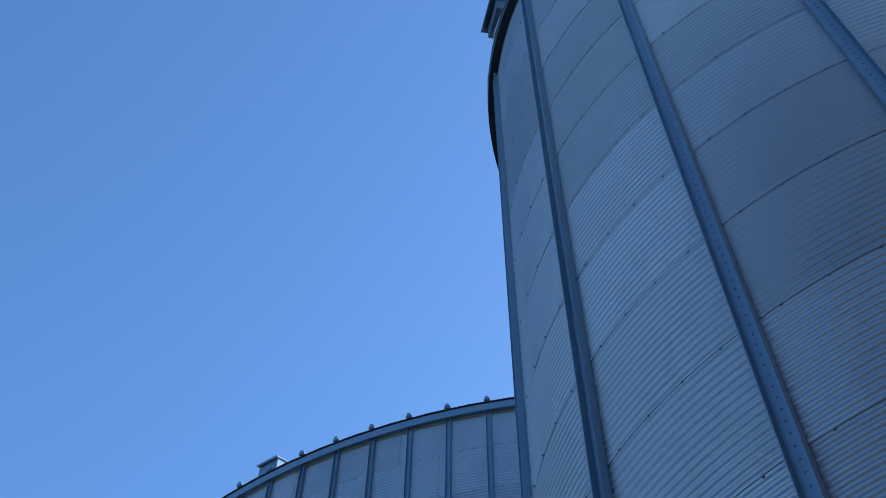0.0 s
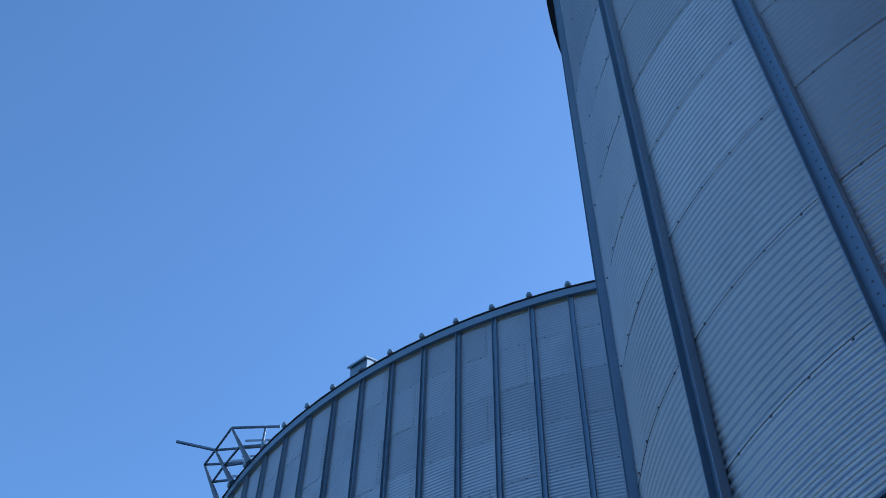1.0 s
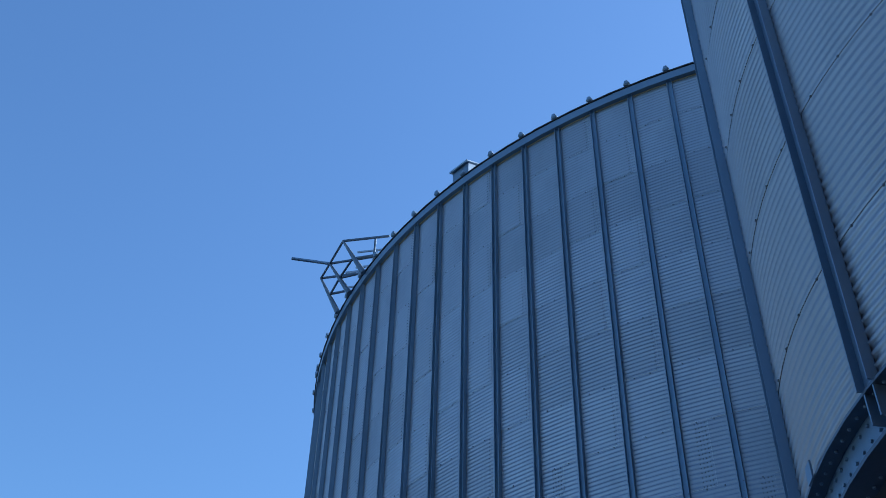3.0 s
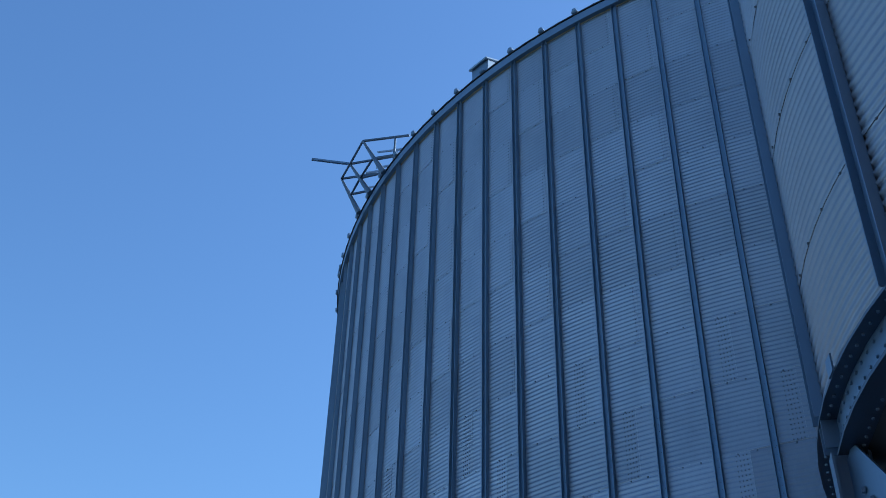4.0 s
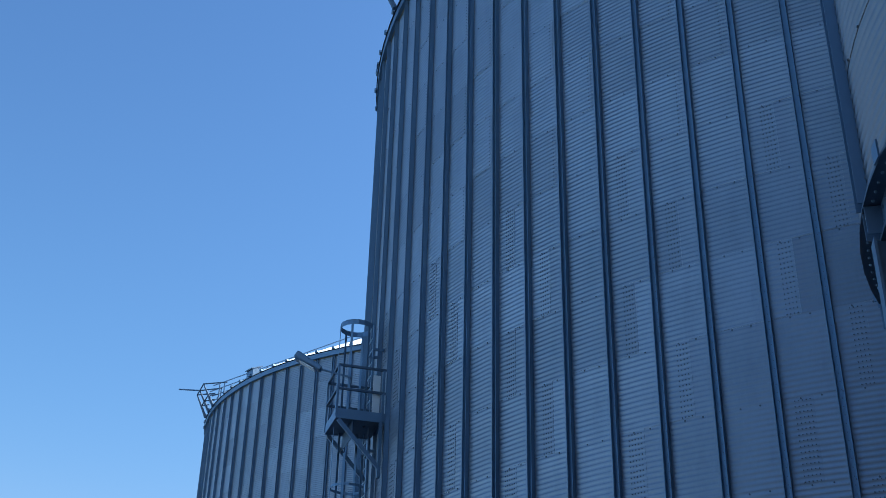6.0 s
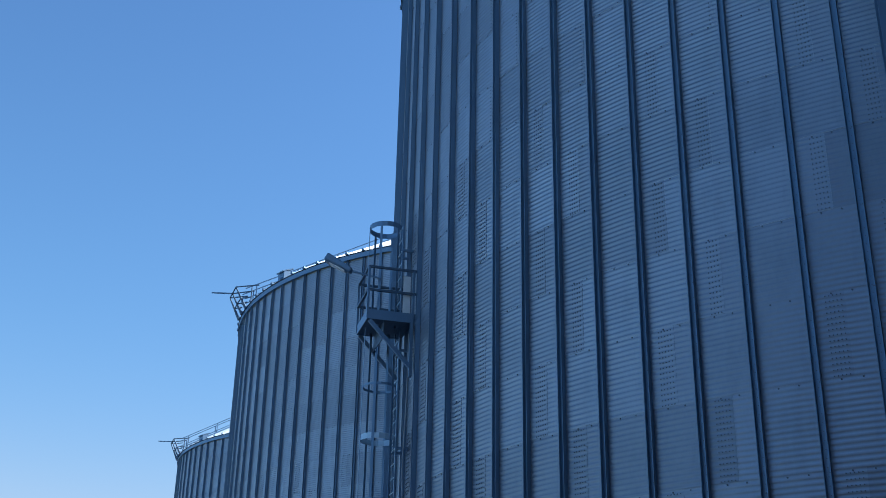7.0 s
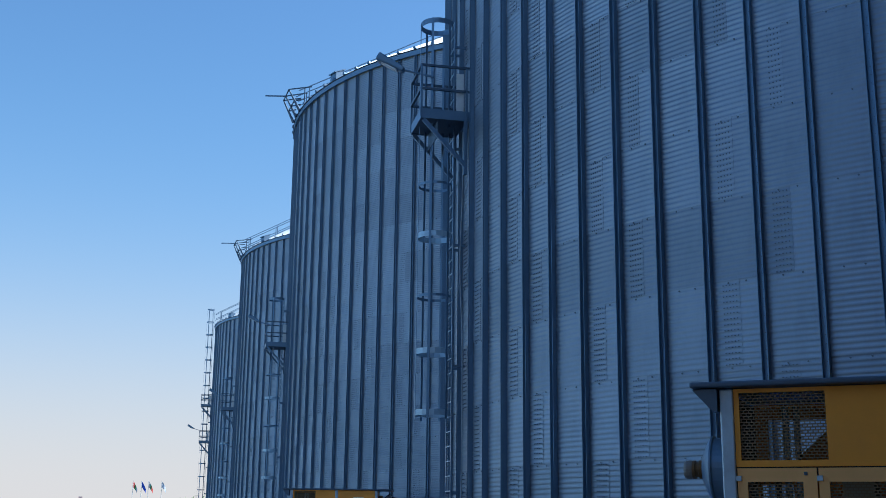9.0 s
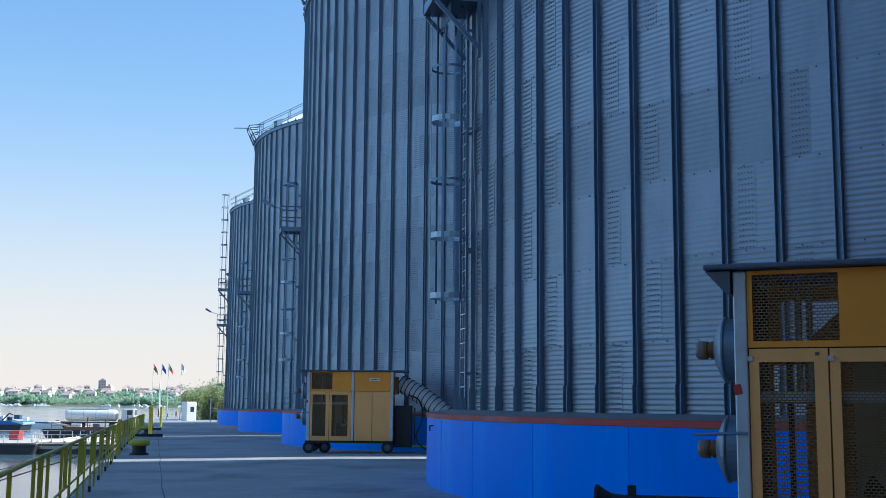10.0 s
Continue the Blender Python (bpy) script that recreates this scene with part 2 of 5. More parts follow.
bm = bmesh.new()
cuts = [-60, -30, -10, 0, 10, 20, 30, 40, 60, 80, 100, 125, 150, 200]
lanes = [0, 2.2, 5, 7, 12, 30, 90]
grid = [[bm.verts.new(quay(a, c)) for c in lanes] for a in cuts]
for i in range(len(cuts) - 1):
    for j in range(len(lanes) - 1):
        bm.faces.new((grid[i][j], grid[i][j + 1], grid[i + 1][j + 1], grid[i + 1][j]))
edge = [g[0] for g in grid]
low = [bm.verts.new((v.co.x, v.co.y, WATER - 2)) for v in edge]
for i in range(len(edge) - 1):
    bm.faces.new((edge[i + 1], low[i + 1], low[i], edge[i]))
bmesh.ops.recalc_face_normals(bm, faces=bm.faces)
me = bpy.data.meshes.new("quay")
bm.to_mesh(me)
bm.free()
me.materials.append(CONCRETE)
tagged(new("pavement", me), "grey stained concrete quay with tarred joints", "quay", kind="structure")

# ---- the silos ----
RINGS, RING_H, BAYS = 16, 1.1818, 108
R_SILO, R_BASE, BASE_H = 14.3, 14.967, 1.436
SHEET_Z = 1.401         # the lowest sheets begin a little under the ledge
EAVE = SHEET_Z + RINGS * RING_H - 0.17      # the eave beam covers the last of the top sheets
BAY = 360.0 / BAYS
FIRST = 258.419         # bearing of one stiffener
WAVES = 15


def sheet_mesh(name, r, bays, bay, mat, height=RING_H, waves=WAVES, seg=2, deep=0.0068, lap=0.0014):
    """A corrugated curved sheet, centred on bearing 0, that laps over its neighbour."""
    verts, faces = [], []
    rows, cols = waves * 4, bays * seg
    for j in range(rows + 1):
        z = height * j / rows
        w = deep * math.sin(2 * math.pi * waves * j / rows)
        for i in range(cols + 1):
            f = i / cols
            verts.append(ring_at((f - 0.5) * bays * bay, r + w + 0.0025 * (1 - 2 * f) + lap * (1 - 2 * j / rows), z))
    for j in range(rows):
        for i in range(cols):
            a = j * (cols + 1) + i
            faces.append((a, a + cols + 1, a + cols + 2, a + 1))
    return mesh_of(name, verts, faces, mat, True)


def stiffener_mesh(name, r, length, mat, w=0.10, d=0.078, e=0.006):
    """An upright channel, open outwards, centred on bearing 0, on z = 0."""
    h = w / 2
    prof = [(-h, 0.003), (-h, d), (-h + e, d), (-h + e, 0.012 + e), (h - e, 0.012 + e), (h - e, d), (h, d), (h, 0.003)]
    verts, faces = [], []
    for z in (0, length):
        verts += [(x, r + y, z) for x, y in prof]
    k = len(prof)
    for i in range(k):
        j = (i + 1) % k
        faces.append((j, i, k + i, k + j))
    for a, b, c, q in ((0, 1, 2, 3), (4, 5, 6, 7), (0, 3, 4, 7)):
        faces.append((a, b, c, q))
        faces.append((k + q, k + c, k + b, k + a))
    return mesh_of(name, verts, faces, mat)


def dome(verts, faces, m, r, h):
    """A bolt head: a low six-sided stud."""
    k = len(verts)
    for rr, y in ((r, 0.0), (r * 0.75, h)):
        for i in range(6):
            a = math.pi * i / 3
            verts.append(m @ Vector((rr * math.cos(a), y, rr * math.sin(a))))
    for i in range(6):
        j = (i + 1) % 6
        faces.append((k + i, k + j, k + 6 + j, k + 6 + i))
    faces.append(tuple(k + 6 + i for i in range(6)))


def silo(m):
    """A large flat-bottomed silo on a painted concrete ring."""
    s = thing("grain_silo", "tall galvanised corrugated grain silo on a blue concrete ring", "silo", m, "row of grain silos")
    z0 = SHEET_Z
    # concrete ring
    bm = bmesh.new()
    add_lathe(bm, [(R_BASE, -0.6), (R_BASE, BASE_H - 0.105)], 144)
    part("concrete_ring", bm, BLUE, s, "bright blue painted concrete foundation ring", smooth=True)
    bm = bmesh.new()
    add_lathe(bm, [(R_BASE, BASE_H - 0.105), (R_BASE + 0.012, BASE_H - 0.10), (R_BASE + 0.012, BASE_H - 0.01), (R_BASE - 0.02, BASE_H)], 144)
    part("ring_edge", bm, RED, s, "faded red painted top edge")
    bm = bmesh.new()
    add_lathe(bm, [(R_BASE - 0.02, BASE_H), (R_SILO + 0.12, BASE_H + 0.070), (R_SILO - 0.3, BASE_H + 0.085)], 144)
    part("ring_ledge", bm, LEDGE, s, "dusty grey concrete ledge")
    seam = bpy.data.meshes.new("form_joint")
    bm = box((0.008, 0.008, 1.62), (0, R_BASE - 0.002, 0.50))
    bm.to_mesh(seam)
    bm.free()
    seam.materials.append(BLUE)
    for k in range(13):
        part_mesh("form_joint", seam, s).matrix_basis = turned(176 + 7.3 * k + 1.9 * math.sin(7 * k))
    # sheets, three bays long, joints shifted from ring to ring
    sheet = sheet_mesh("sheet", R_SILO, 3, BAY, SHEET)
    back = sheet_mesh("sheet_back", R_SILO, 3, BAY, SHEET, waves=1, seg=1, deep=0.0)
    bv, bf = [], []
    rest_v, rest_f = [], []
    for ring in range(RINGS):
        for k in range(36):
            shift = (1 if ring % 2 else 0 if ring < 9 else 2) + (0.56 if ring < 9 else 0.80)
            start = FIRST - BAY * (3 * k + shift)      # a joint
            mid = (start + 1.5 * BAY) % 360
            if 128 < mid < 308:
                ob = part_mesh("sheet", sheet, s)
                ob.matrix_basis = turned(mid, z0 + ring * RING_H)
                cols = 5 if ring < 5 else 4 if ring < 9 else 1
                for c in range(cols):
                    for w in range(WAVES):
                        f = turned(start + BAY * (0.055 + 0.062 * c)) @ Matrix.Translation((0, R_SILO + 0.012, z0 + ring * RING_H + RING_H * (w + 0.25) / WAVES))
                        dome(bv, bf, f, 0.010, 0.010)
                for c in range(9):
                    f = turned(start + BAY * 3 * (c + 0.6) / 9) @ Matrix.Translation((0, R_SILO + 0.008, z0 + (ring + 1) * RING_H - 0.03))
                    dome(bv, bf, f, 0.014, 0.014)
            else:
                q = turned(mid, z0 + ring * RING_H)
                o = len(rest_v)
                rest_v += [q @ v.co for v in back.vertices]
                rest_f += [tuple(o + i for i in p.vertices) for p in back.polygons]
    part_mesh("rear_wall", mesh_of("rear_wall", rest_v, rest_f, SHEET, True), s, kind="stuff")
    part_mesh("sheet_bolts", mesh_of("sheet_bolts", bv, bf, BOLT), s, kind="stuff")
    bpy.data.meshes.remove(back)
    # stiffeners with their feet, and the ends of the roof ribs
    st = stiffener_mesh("stiffener", R_SILO, EAVE - BASE_H - 0.09, STEEL)
    foot = stiffener_mesh("stiffener_foot", R_SILO + 0.012, 0.42, STEEL, w=0.108, d=0.086, e=0.008)
    bm = bmesh.new()
    add_box(bm, (0.14, 0.20, 0.13), (0, R_SILO + 0.09, EAVE + 0.27), bevel=0.025, segments=1)
    for v in bm.verts:
        if v.co.z > EAVE + 0.29:
            v.co.x *= 0.62
    rib = bpy.data.meshes.new("rib_end")
    bm.to_mesh(rib)
    bm.free()
    rib.materials.append(STEEL)
    hv, hf = [], []
    for k in range(BAYS):
        b = FIRST + BAY * k
        ob = part_mesh("stiffener", st, s)
        ob.matrix_basis = turned(b, BASE_H + 0.07)
        if 195 < b % 360 < 290:
            for i in range(80):
                f = turned(b) @ Matrix.Translation((0, R_SILO + 0.017, z0 + 0.1 + 0.116 * i))
                dome(hv, hf, f, 0.009, 0.004)
        ob = part_mesh("stiffener_foot", foot, s)
        ob.matrix_basis = turned(b, BASE_H + 0.072)
        ob = part_mesh("rib_end", rib, s)
        ob.matrix_basis = turned(b)
    part_mesh("stiffener_bolts", mesh_of("stiffener_bolts", hv, hf, BOLT), s, kind="stuff")
    # eave beam, drip edge and roof
    bm = bmesh.new()
    add_lathe(bm, [(R_SILO + 0.02, EAVE - 0.03), (R_SILO + 0.11, EAVE - 0.03), (R_SILO + 0.115, EAVE + 0.165), (R_SILO + 0.03, EAVE + 0.175)], 216, close=True)
    part("eave_beam", bm, STEEL, s)
    # Ochre strip painted in for sunlight coming through the gap under the eave.
    bm = bmesh.new()
    add_lathe(bm, [(R_SILO + 0.010, EAVE - 0.065), (R_SILO + 0.022, EAVE - 0.065), (R_SILO + 0.022, EAVE - 0.028), (R_SILO + 0.010, EAVE - 0.028)], 108, close=True)
    part("eave_seal", bm, OCHRE, s, "ochre strip in place of sunlight through the eave gap")
    bm = bmesh.new()
    slope = math.tan(radians(30))
    add_lathe(bm, [(R_SILO + 0.06, EAVE + 0.23), (1.2, EAVE + 0.26 + (R_SILO - 1.2) * slope), (0.9, EAVE + 0.6 + (R_SILO - 1.2) * slope), (0.0, EAVE + 0.8 + (R_SILO - 1.2) * slope)], 108)
    edge_bm = bmesh.new()
    add_lathe(edge_bm, [(R_SILO - 0.2, EAVE + 0.185), (R_SILO + 0.14, EAVE + 0.18), (R_SILO + 0.145, EAVE + 0.20), (R_SILO + 0.05, EAVE + 0.225)], 108)
    part("drip_edge", edge_bm, BLACK, s, "dark drip edge")
    part("roof", bm, ROOF, s, "sunlit pale metal cone roof")
    seam = bpy.data.meshes.new("roof_rib")
    bm = bmesh.new()
    add_bar(bm, (0, R_SILO - 0.03, EAVE + 0.31), (0, R_SILO - 4.0, EAVE + 0.33 + 3.97 * slope), 0.05, 0.09)
    bm.to_mesh(seam)
    bm.free()
    seam.materials.append(ROOF)
    for k in range(BAYS):
        part_mesh("roof_rib", seam, s).matrix_basis = turned(FIRST + BAY * k)
    # box vents on the roof edge
    for b in (235.6, 269.6, 303.6, 201.6):
        bm = bmesh.new()
        add_box(bm, (0.50, 0.46, 0.42), (0, R_SILO - 0.14, EAVE + 0.44), bevel=0.01, segments=1)
        v = part("roof_vent", bm, STEEL, s, "small galvanised box vent on the roof edge")
        v.matrix_basis = turned(b)
        bm = bmesh.new()
        add_box(bm, (0.57, 0.58, 0.05), (0, R_SILO - 0.10, EAVE + 0.69), Euler((radians(-24), 0, 0)).to_matrix(), bevel=0.01, segments=1)
        part("vent_lid", bm, STEEL, v)
    return s


SILOS = [(14.62, 25.28, -0.009), (7.51, 54.94, -0.20), (0.41, 83.98, -0.37), (-6.66, 112.96, -0.54)]
AT = [pose(*p) for p in SILOS]
silo_a = silo(AT[0])

# ---- the hopper silo on legs, close by ----
HOP_R, HOP_X, HOP_Y = 4.248, 7.231, 4.677
HOP_RING = 1.1818
HOP_SEAM = 6.399           # height of the lowest ring joint
HOP_BOTTOM = 5.385
HOP_BAYS = 18
HOP_FIRST = 288.1          # bearing of its outermost stiffener in view


def hopper_silo(m):
    s = thing("hopper_silo", "tall galvanised hopper silo standing on steel legs", "silo", m)
    bay = 360.0 / HOP_BAYS
    rings = 11
    top = HOP_SEAM + (rings - 1) * HOP_RING
    sheet = sheet_mesh("sheet", HOP_R, 1, bay, SHEET, seg=8, deep=0.0145, lap=0.002, height=HOP_RING)
    low_h = HOP_SEAM - HOP_BOTTOM
    low_sheet = sheet_mesh("sheet", HOP_R, 1, bay, SHEET, seg=8, deep=0.0145, lap=0.002, height=low_h, waves=13)
    bv, bf = [], []
    for ring in range(rings):
        z = HOP_SEAM + (ring - 1) * HOP_RING
        for k in range(HOP_BAYS):
            b = HOP_FIRST - bay * (k + 0.5)
            ob = part_mesh("sheet", sheet if ring else low_sheet, s)
            ob.matrix_basis = turned(b, max(z, HOP_BOTTOM))
            for c in range(4):
                f = turned(b + bay * (c - 1.5) / 4.4) @ Matrix.Translation((0, HOP_R + 0.014, z + HOP_RING - 0.03))
                dome(bv, bf, f, 0.011, 0.011)
    st = stiffener_mesh("stiffener", HOP_R, top - HOP_BOTTOM, STEEL, w=0.13, d=0.075, e=0.008)
    for k in range(HOP_BAYS):
        b = HOP_FIRST - bay * k
        ob = part_mesh("stiffener", st, s)
        ob.matrix_basis = turned(b, HOP_BOTTOM)
        z = HOP_BOTTOM + 0.1
        while z < top:
            for x in (0.0,):
                dome(bv, bf, turned(b) @ Matrix.Translation((0, HOP_R + 0.018, z)), 0.011, 0.006)
            z += 0.104
    part_mesh("bolts", mesh_of("bolts", bv, bf, BOLT), s, kind="stuff")
    # eave and roof
    # Black beam colour stands for the shadow under the roof overhang.
    bm = bmesh.new()
    add_lathe(bm, [(HOP_R + 0.02, top - 0.22), (HOP_R + 0.13, top - 0.22), (HOP_R + 0.135, top + 0.05), (HOP_R + 0.03, top + 0.06)], 90, close=True)
    part("eave_beam", bm, BLACK, s)
    bm = bmesh.new()
    add_lathe(bm, [(HOP_R - 0.2, top + 0.09), (HOP_R + 0.14, top + 0.055), (HOP_R + 0.145, top + 0.09), (HOP_R, top + 0.15), (0.5, top + 2.2), (0, top + 2.3)], 36)
    part("roof", bm, ROOF, s)
    bm = bmesh.new()
    add_box(bm, (0.5, 0.5, 0.4), (0, HOP_R - 0.05, top + 0.42), bevel=0.01, segments=1)
    v = part("roof_vent", bm, DARK, s)
    v.matrix_basis = turned(HOP_FIRST - 9)
    part("vent_lid", box((0.6, 0.62, 0.03), (0, HOP_R, top + 0.65), Euler((radians(-20), 0, 0)).to_matrix()), DARK, v)
    # ring beam: web, and flanges darkened in colour for the shade underneath
    z = HOP_BOTTOM
    bm = bmesh.new()
    add_lathe(bm, [(HOP_R - 0.2, z - 0.02), (HOP_R + 0.048, z - 0.02), (HOP_R + 0.048, z), (HOP_R - 0.2, z)], 90, close=True)
    part("upper_flange", bm, DARK, s)
    bm = bmesh.new()
    add_lathe(bm, [(HOP_R - 0.08, z - 0.22), (HOP_R - 0.058, z - 0.22), (HOP_R - 0.058, z - 0.02), (HOP_R - 0.08, z - 0.02)], 90, close=True)
    part("ring_web", bm, STEEL, s)
    bm = bmesh.new()
    add_lathe(bm, [(HOP_R - 0.32, z - 0.245), (HOP_R - 0.03, z - 0.245), (HOP_R - 0.03, z - 0.22), (HOP_R - 0.32, z - 0.22)], 90, close=True)
    part("lower_flange", bm, DARK, s)
    # Black on the cone puts the shade under the silo into its colour.
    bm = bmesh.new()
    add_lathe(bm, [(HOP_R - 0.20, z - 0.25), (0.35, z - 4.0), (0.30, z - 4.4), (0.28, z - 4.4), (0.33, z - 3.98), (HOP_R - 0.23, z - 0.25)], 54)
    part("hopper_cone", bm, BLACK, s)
    # bolts of the ring beam
    rv, rf = [], []
    for i in range(240):
        b = 360.0 * i / 240
        for h in (0.07, 0.17):
            dome(rv, rf, turned(b) @ Matrix.Translation((0, HOP_R - 0.058, z - h)), 0.012, 0.012)
        dome(rv, rf, turned(b) @ pose(0, HOP_R - 0.005, z - 0.02, -90), 0.012, 0.012)
        dome(rv, rf, turned(b) @ pose(0, HOP_R - 0.17, z - 0.245, -90), 0.012, 0.012)
    gus = bpy.data.meshes.new("web_plate")
    bm = box((0.012, 0.10, 0.196), (0, HOP_R - 0.006, z - 0.12))
    bm.to_mesh(gus)
    bm.free()
    gus.materials.append(STEEL)
    for k in range(HOP_BAYS):
        for q in (-0.65, 0.65):
            part_mesh("web_plate", gus, s).matrix_basis = turned(HOP_FIRST - bay * k + q)
    part_mesh("ring_bolts", mesh_of("ring_bolts", rv, rf, STEEL), s, kind="stuff")
    for k in range(0, HOP_BAYS, 2):
        b = HOP_FIRST - bay * k
        bm = bmesh.new()
        hgt, mid = z + 0.6 - 0.25, (z - 0.6 - 0.25) / 2
        add_box(bm, (0.13, 0.016, hgt), (0, HOP_R + 0.012, mid))
        add_box(bm, (0.13, 0.016, hgt), (0, HOP_R - 0.208, mid))
        add_box(bm, (0.014, 0.204, hgt), (0, HOP_R - 0.098, mid))
        ob = part("leg", bm, STEEL, s)
        ob.matrix_basis = turned(b)
        # gusset and brace towards the next leg, with their bolts
        lo, hi = Vector((0.06, HOP_R - 0.06, z - 0.34)), turned(-bay * 2).to_3x3() @ Vector((0, HOP_R - 0.06, z - 4.1))
        bm = bmesh.new()
        add_bar(bm, lo, hi, 0.016, 0.42)
        br = part("brace", bm, STEEL, s)
        br.matrix_basis = turned(b)
        dv, df = [], []
        for q in (0.07, 0.095, 0.12, 0.145):
            p = lo.lerp(hi, q)
            dome(dv, df, Matrix.Translation(p + Vector((0, 0.012, 0.05))), 0.024, 0.022)
        part_mesh("brace_bolts", mesh_of("brace_bolts", dv, df, STEEL), br, kind="stuff")
    bm = bmesh.new()
    add_box(bm, (0.10, 0.012, 0.12), (0, HOP_R + 0.06, z + 0.03))
    part("tab_plate", bm, STEEL, s).matrix_basis = turned(HOP_FIRST - 8)
    return s


hopper_silo(pose(HOP_X, HOP_Y, 0))


# ---- ladders with safety cages and platforms on the silo walls ----
LADDER = 258.4


def ladder(m, top, hoops, decks, group="silo ladders", bar=0.05):
    """Modelled at bearing 0: outward is +y, the rungs run along x."""
    lad = thing("caged_ladder", "galvanised caged ladder with a small railed platform", "ladder", m, group)
    r0 = R_SILO + 0.24
    for x in (-0.21, 0.21):
        part("stringer", box((bar, 0.018, top - 1.75), (x, r0, (top + 1.75) / 2)), STEEL, lad)
    rung = bmesh.new()
    add_rod(rung, (-0.21, r0, 0), (0.21, r0, 0), 0.012, 6)
    me = bpy.data.meshes.new("rung")
    rung.to_mesh(me)
    rung.free()
    me.materials.append(ALU)
    z = 1.95
    while z < top:
        ob = part_mesh("rung", me, lad)
        ob.matrix_basis = Matrix.Translation((0, 0, z))
        z += 0.28
    for z in (2.2, 4.6, 7.0, 9.0, 11.2):
        for x in (-0.21, 0.21):
            part("wall_bracket", box((0.04, 0.26, 0.05), (x, r0 - 0.12, z)), STEEL, lad)
    # hoops of the cage
    rad = 0.35

    def arc(i, n=14):
        a = radians(-145 + 290 * i / n)
        return Vector((rad * math.sin(a), r0 + 0.32 + rad * math.cos(a), 0))
    for z, wide in hoops:
        bm = bmesh.new()
        tall_ = 0.11 if wide else bar
        rows = [[bm.verts.new(Vector((p.x * q, r0 + 0.32 + (p.y - r0 - 0.32) * q, z + dz))) for q, dz in ((1, 0), (1, tall_), (0.975, tall_), (0.975, 0))] for p in map(arc, range(15))]
        for p, q in zip(rows, rows[1:]):
            for i in range(4):
                bm.faces.new((p[i], p[(i + 1) % 4], q[(i + 1) % 4], q[i]))
        bm.faces.new(rows[0])
        bm.faces.new(rows[-1][::-1])
        # Low wide hoops get a paler metal for the light that falls there.
        part("hoop", bm, ALU if wide and z < 9 else STEEL, lad)
    lo, hi = hoops[0][0], hoops[-1][0]
    for i in (1, 4, 7, 10, 13):
        p = arc(i)
        cut = [(lo, hi)]
        for d in decks:
            cut = [(lo, d - 0.7), (d + 0.0, hi)] if i in (1, 4) else cut
        for a, b in cut:
            bm = bmesh.new()
            add_bar(bm, p + Vector((0, 0, a - 0.07)), p + Vector((0, 0, b + 0.07)), bar, 0.008, up=(p - Vector((0, r0 + 0.32, 0))))
            part("cage_bar", bm, STEEL, lad)
    # platforms
    for d in decks:
        x0, x1, y0, y1 = -0.62, 0.45, R_SILO - 0.05, R_SILO + 1.0
        dk = part("deck", box((x1 - x0, y1 - y0 - 0.1, 0.05), ((x0 + x1) / 2, (y0 + y1) / 2 + 0.05, d)), DARK, lad, "dark grating deck")
        for a, b in (((x0, y0), (x0, y1)), ((x0, y1), (x1, y1)), ((x1, y1), (x1, y0 + 0.1))):
            bm = bmesh.new()
            add_bar(bm, (*a, d + 0.06), (*b, d + 0.06), 0.012, 0.20)
            part("toe_board", bm, STEEL, dk)
            for h in (0.58, 1.08):
                bm = bmesh.new()
                add_bar(bm, (*a, d + h), (*b, d + h), 0.045, 0.045)
                part("guard_rail", bm, DARK, lad)
        for a in ((x0, y0 + 0.12), (x0, y1), (x1, y1), (x1, y0 + 0.35)):
            part("post", box((0.045, 0.045, 1.08), (*a, d + 0.54)), STEEL, lad)
        for x in (x0 + 0.03, x1 - 0.03):
            bm = bmesh.new()
            add_bar(bm, (x, y1 - 0.05, d - 0.06), (x, y0 + 0.12, d - 0.98), 0.05, 0.08)
            part("brace", bm, STEEL, lad)
            part("wall_post", box((0.09, 0.06, 1.15), (x, y0 + 0.14, d - 0.58)), STEEL, lad)
        part("skirt_plate", box((x1 - x0 - 0.1, 0.012, 0.35), ((x0 + x1) / 2, y1 - 0.35, d - 0.22)), DARK, lad)
        # White paint carries the bright sky reflection of a bare plate.
        part("splash_plate", box((0.012, 0.15, 0.85), (x0 + 0.06, R_SILO + 0.20, d + 0.55)), WHITE, lad, "metal plate, painted white for the sky it reflects")
    return lad


def flood_lamp(m):
    """A street luminaire on a thin arm, clamped to a platform rail."""
    lamp = thing("flood_lamp", "weathered grey luminaire on a thin arm", "lamp", m, "platform lamps")
    bm = bmesh.new()
    add_rod(bm, (0, 0, 0), (0.11, 0.63, 0.19), 0.022, 8)
    part("arm", bm, STEEL, lamp)
    bm = bmesh.new()
    add_box(bm, (0.27, 0.62, 0.15), (0, 0, 0), bevel=0.035)
    for v in bm.verts:
        if v.co.y < -0.1:
            v.co.x *= 0.6
            v.co.z *= 0.6
    bmesh.ops.transform(bm, matrix=pose(0.15, 0.87, 0.335, 30, 0, -9) @ Matrix.Diagonal((1.15, 1.0, 1.15, 1.0)), verts=bm.verts)
    part("housing", bm, STEEL, lamp)
    part("lens", box((0.18, 0.36, 0.02), (0, 0, 0)), WHITE, lamp).matrix_basis = pose(0.15, 0.905, 0.262, 30, 0, -9)
    return lamp


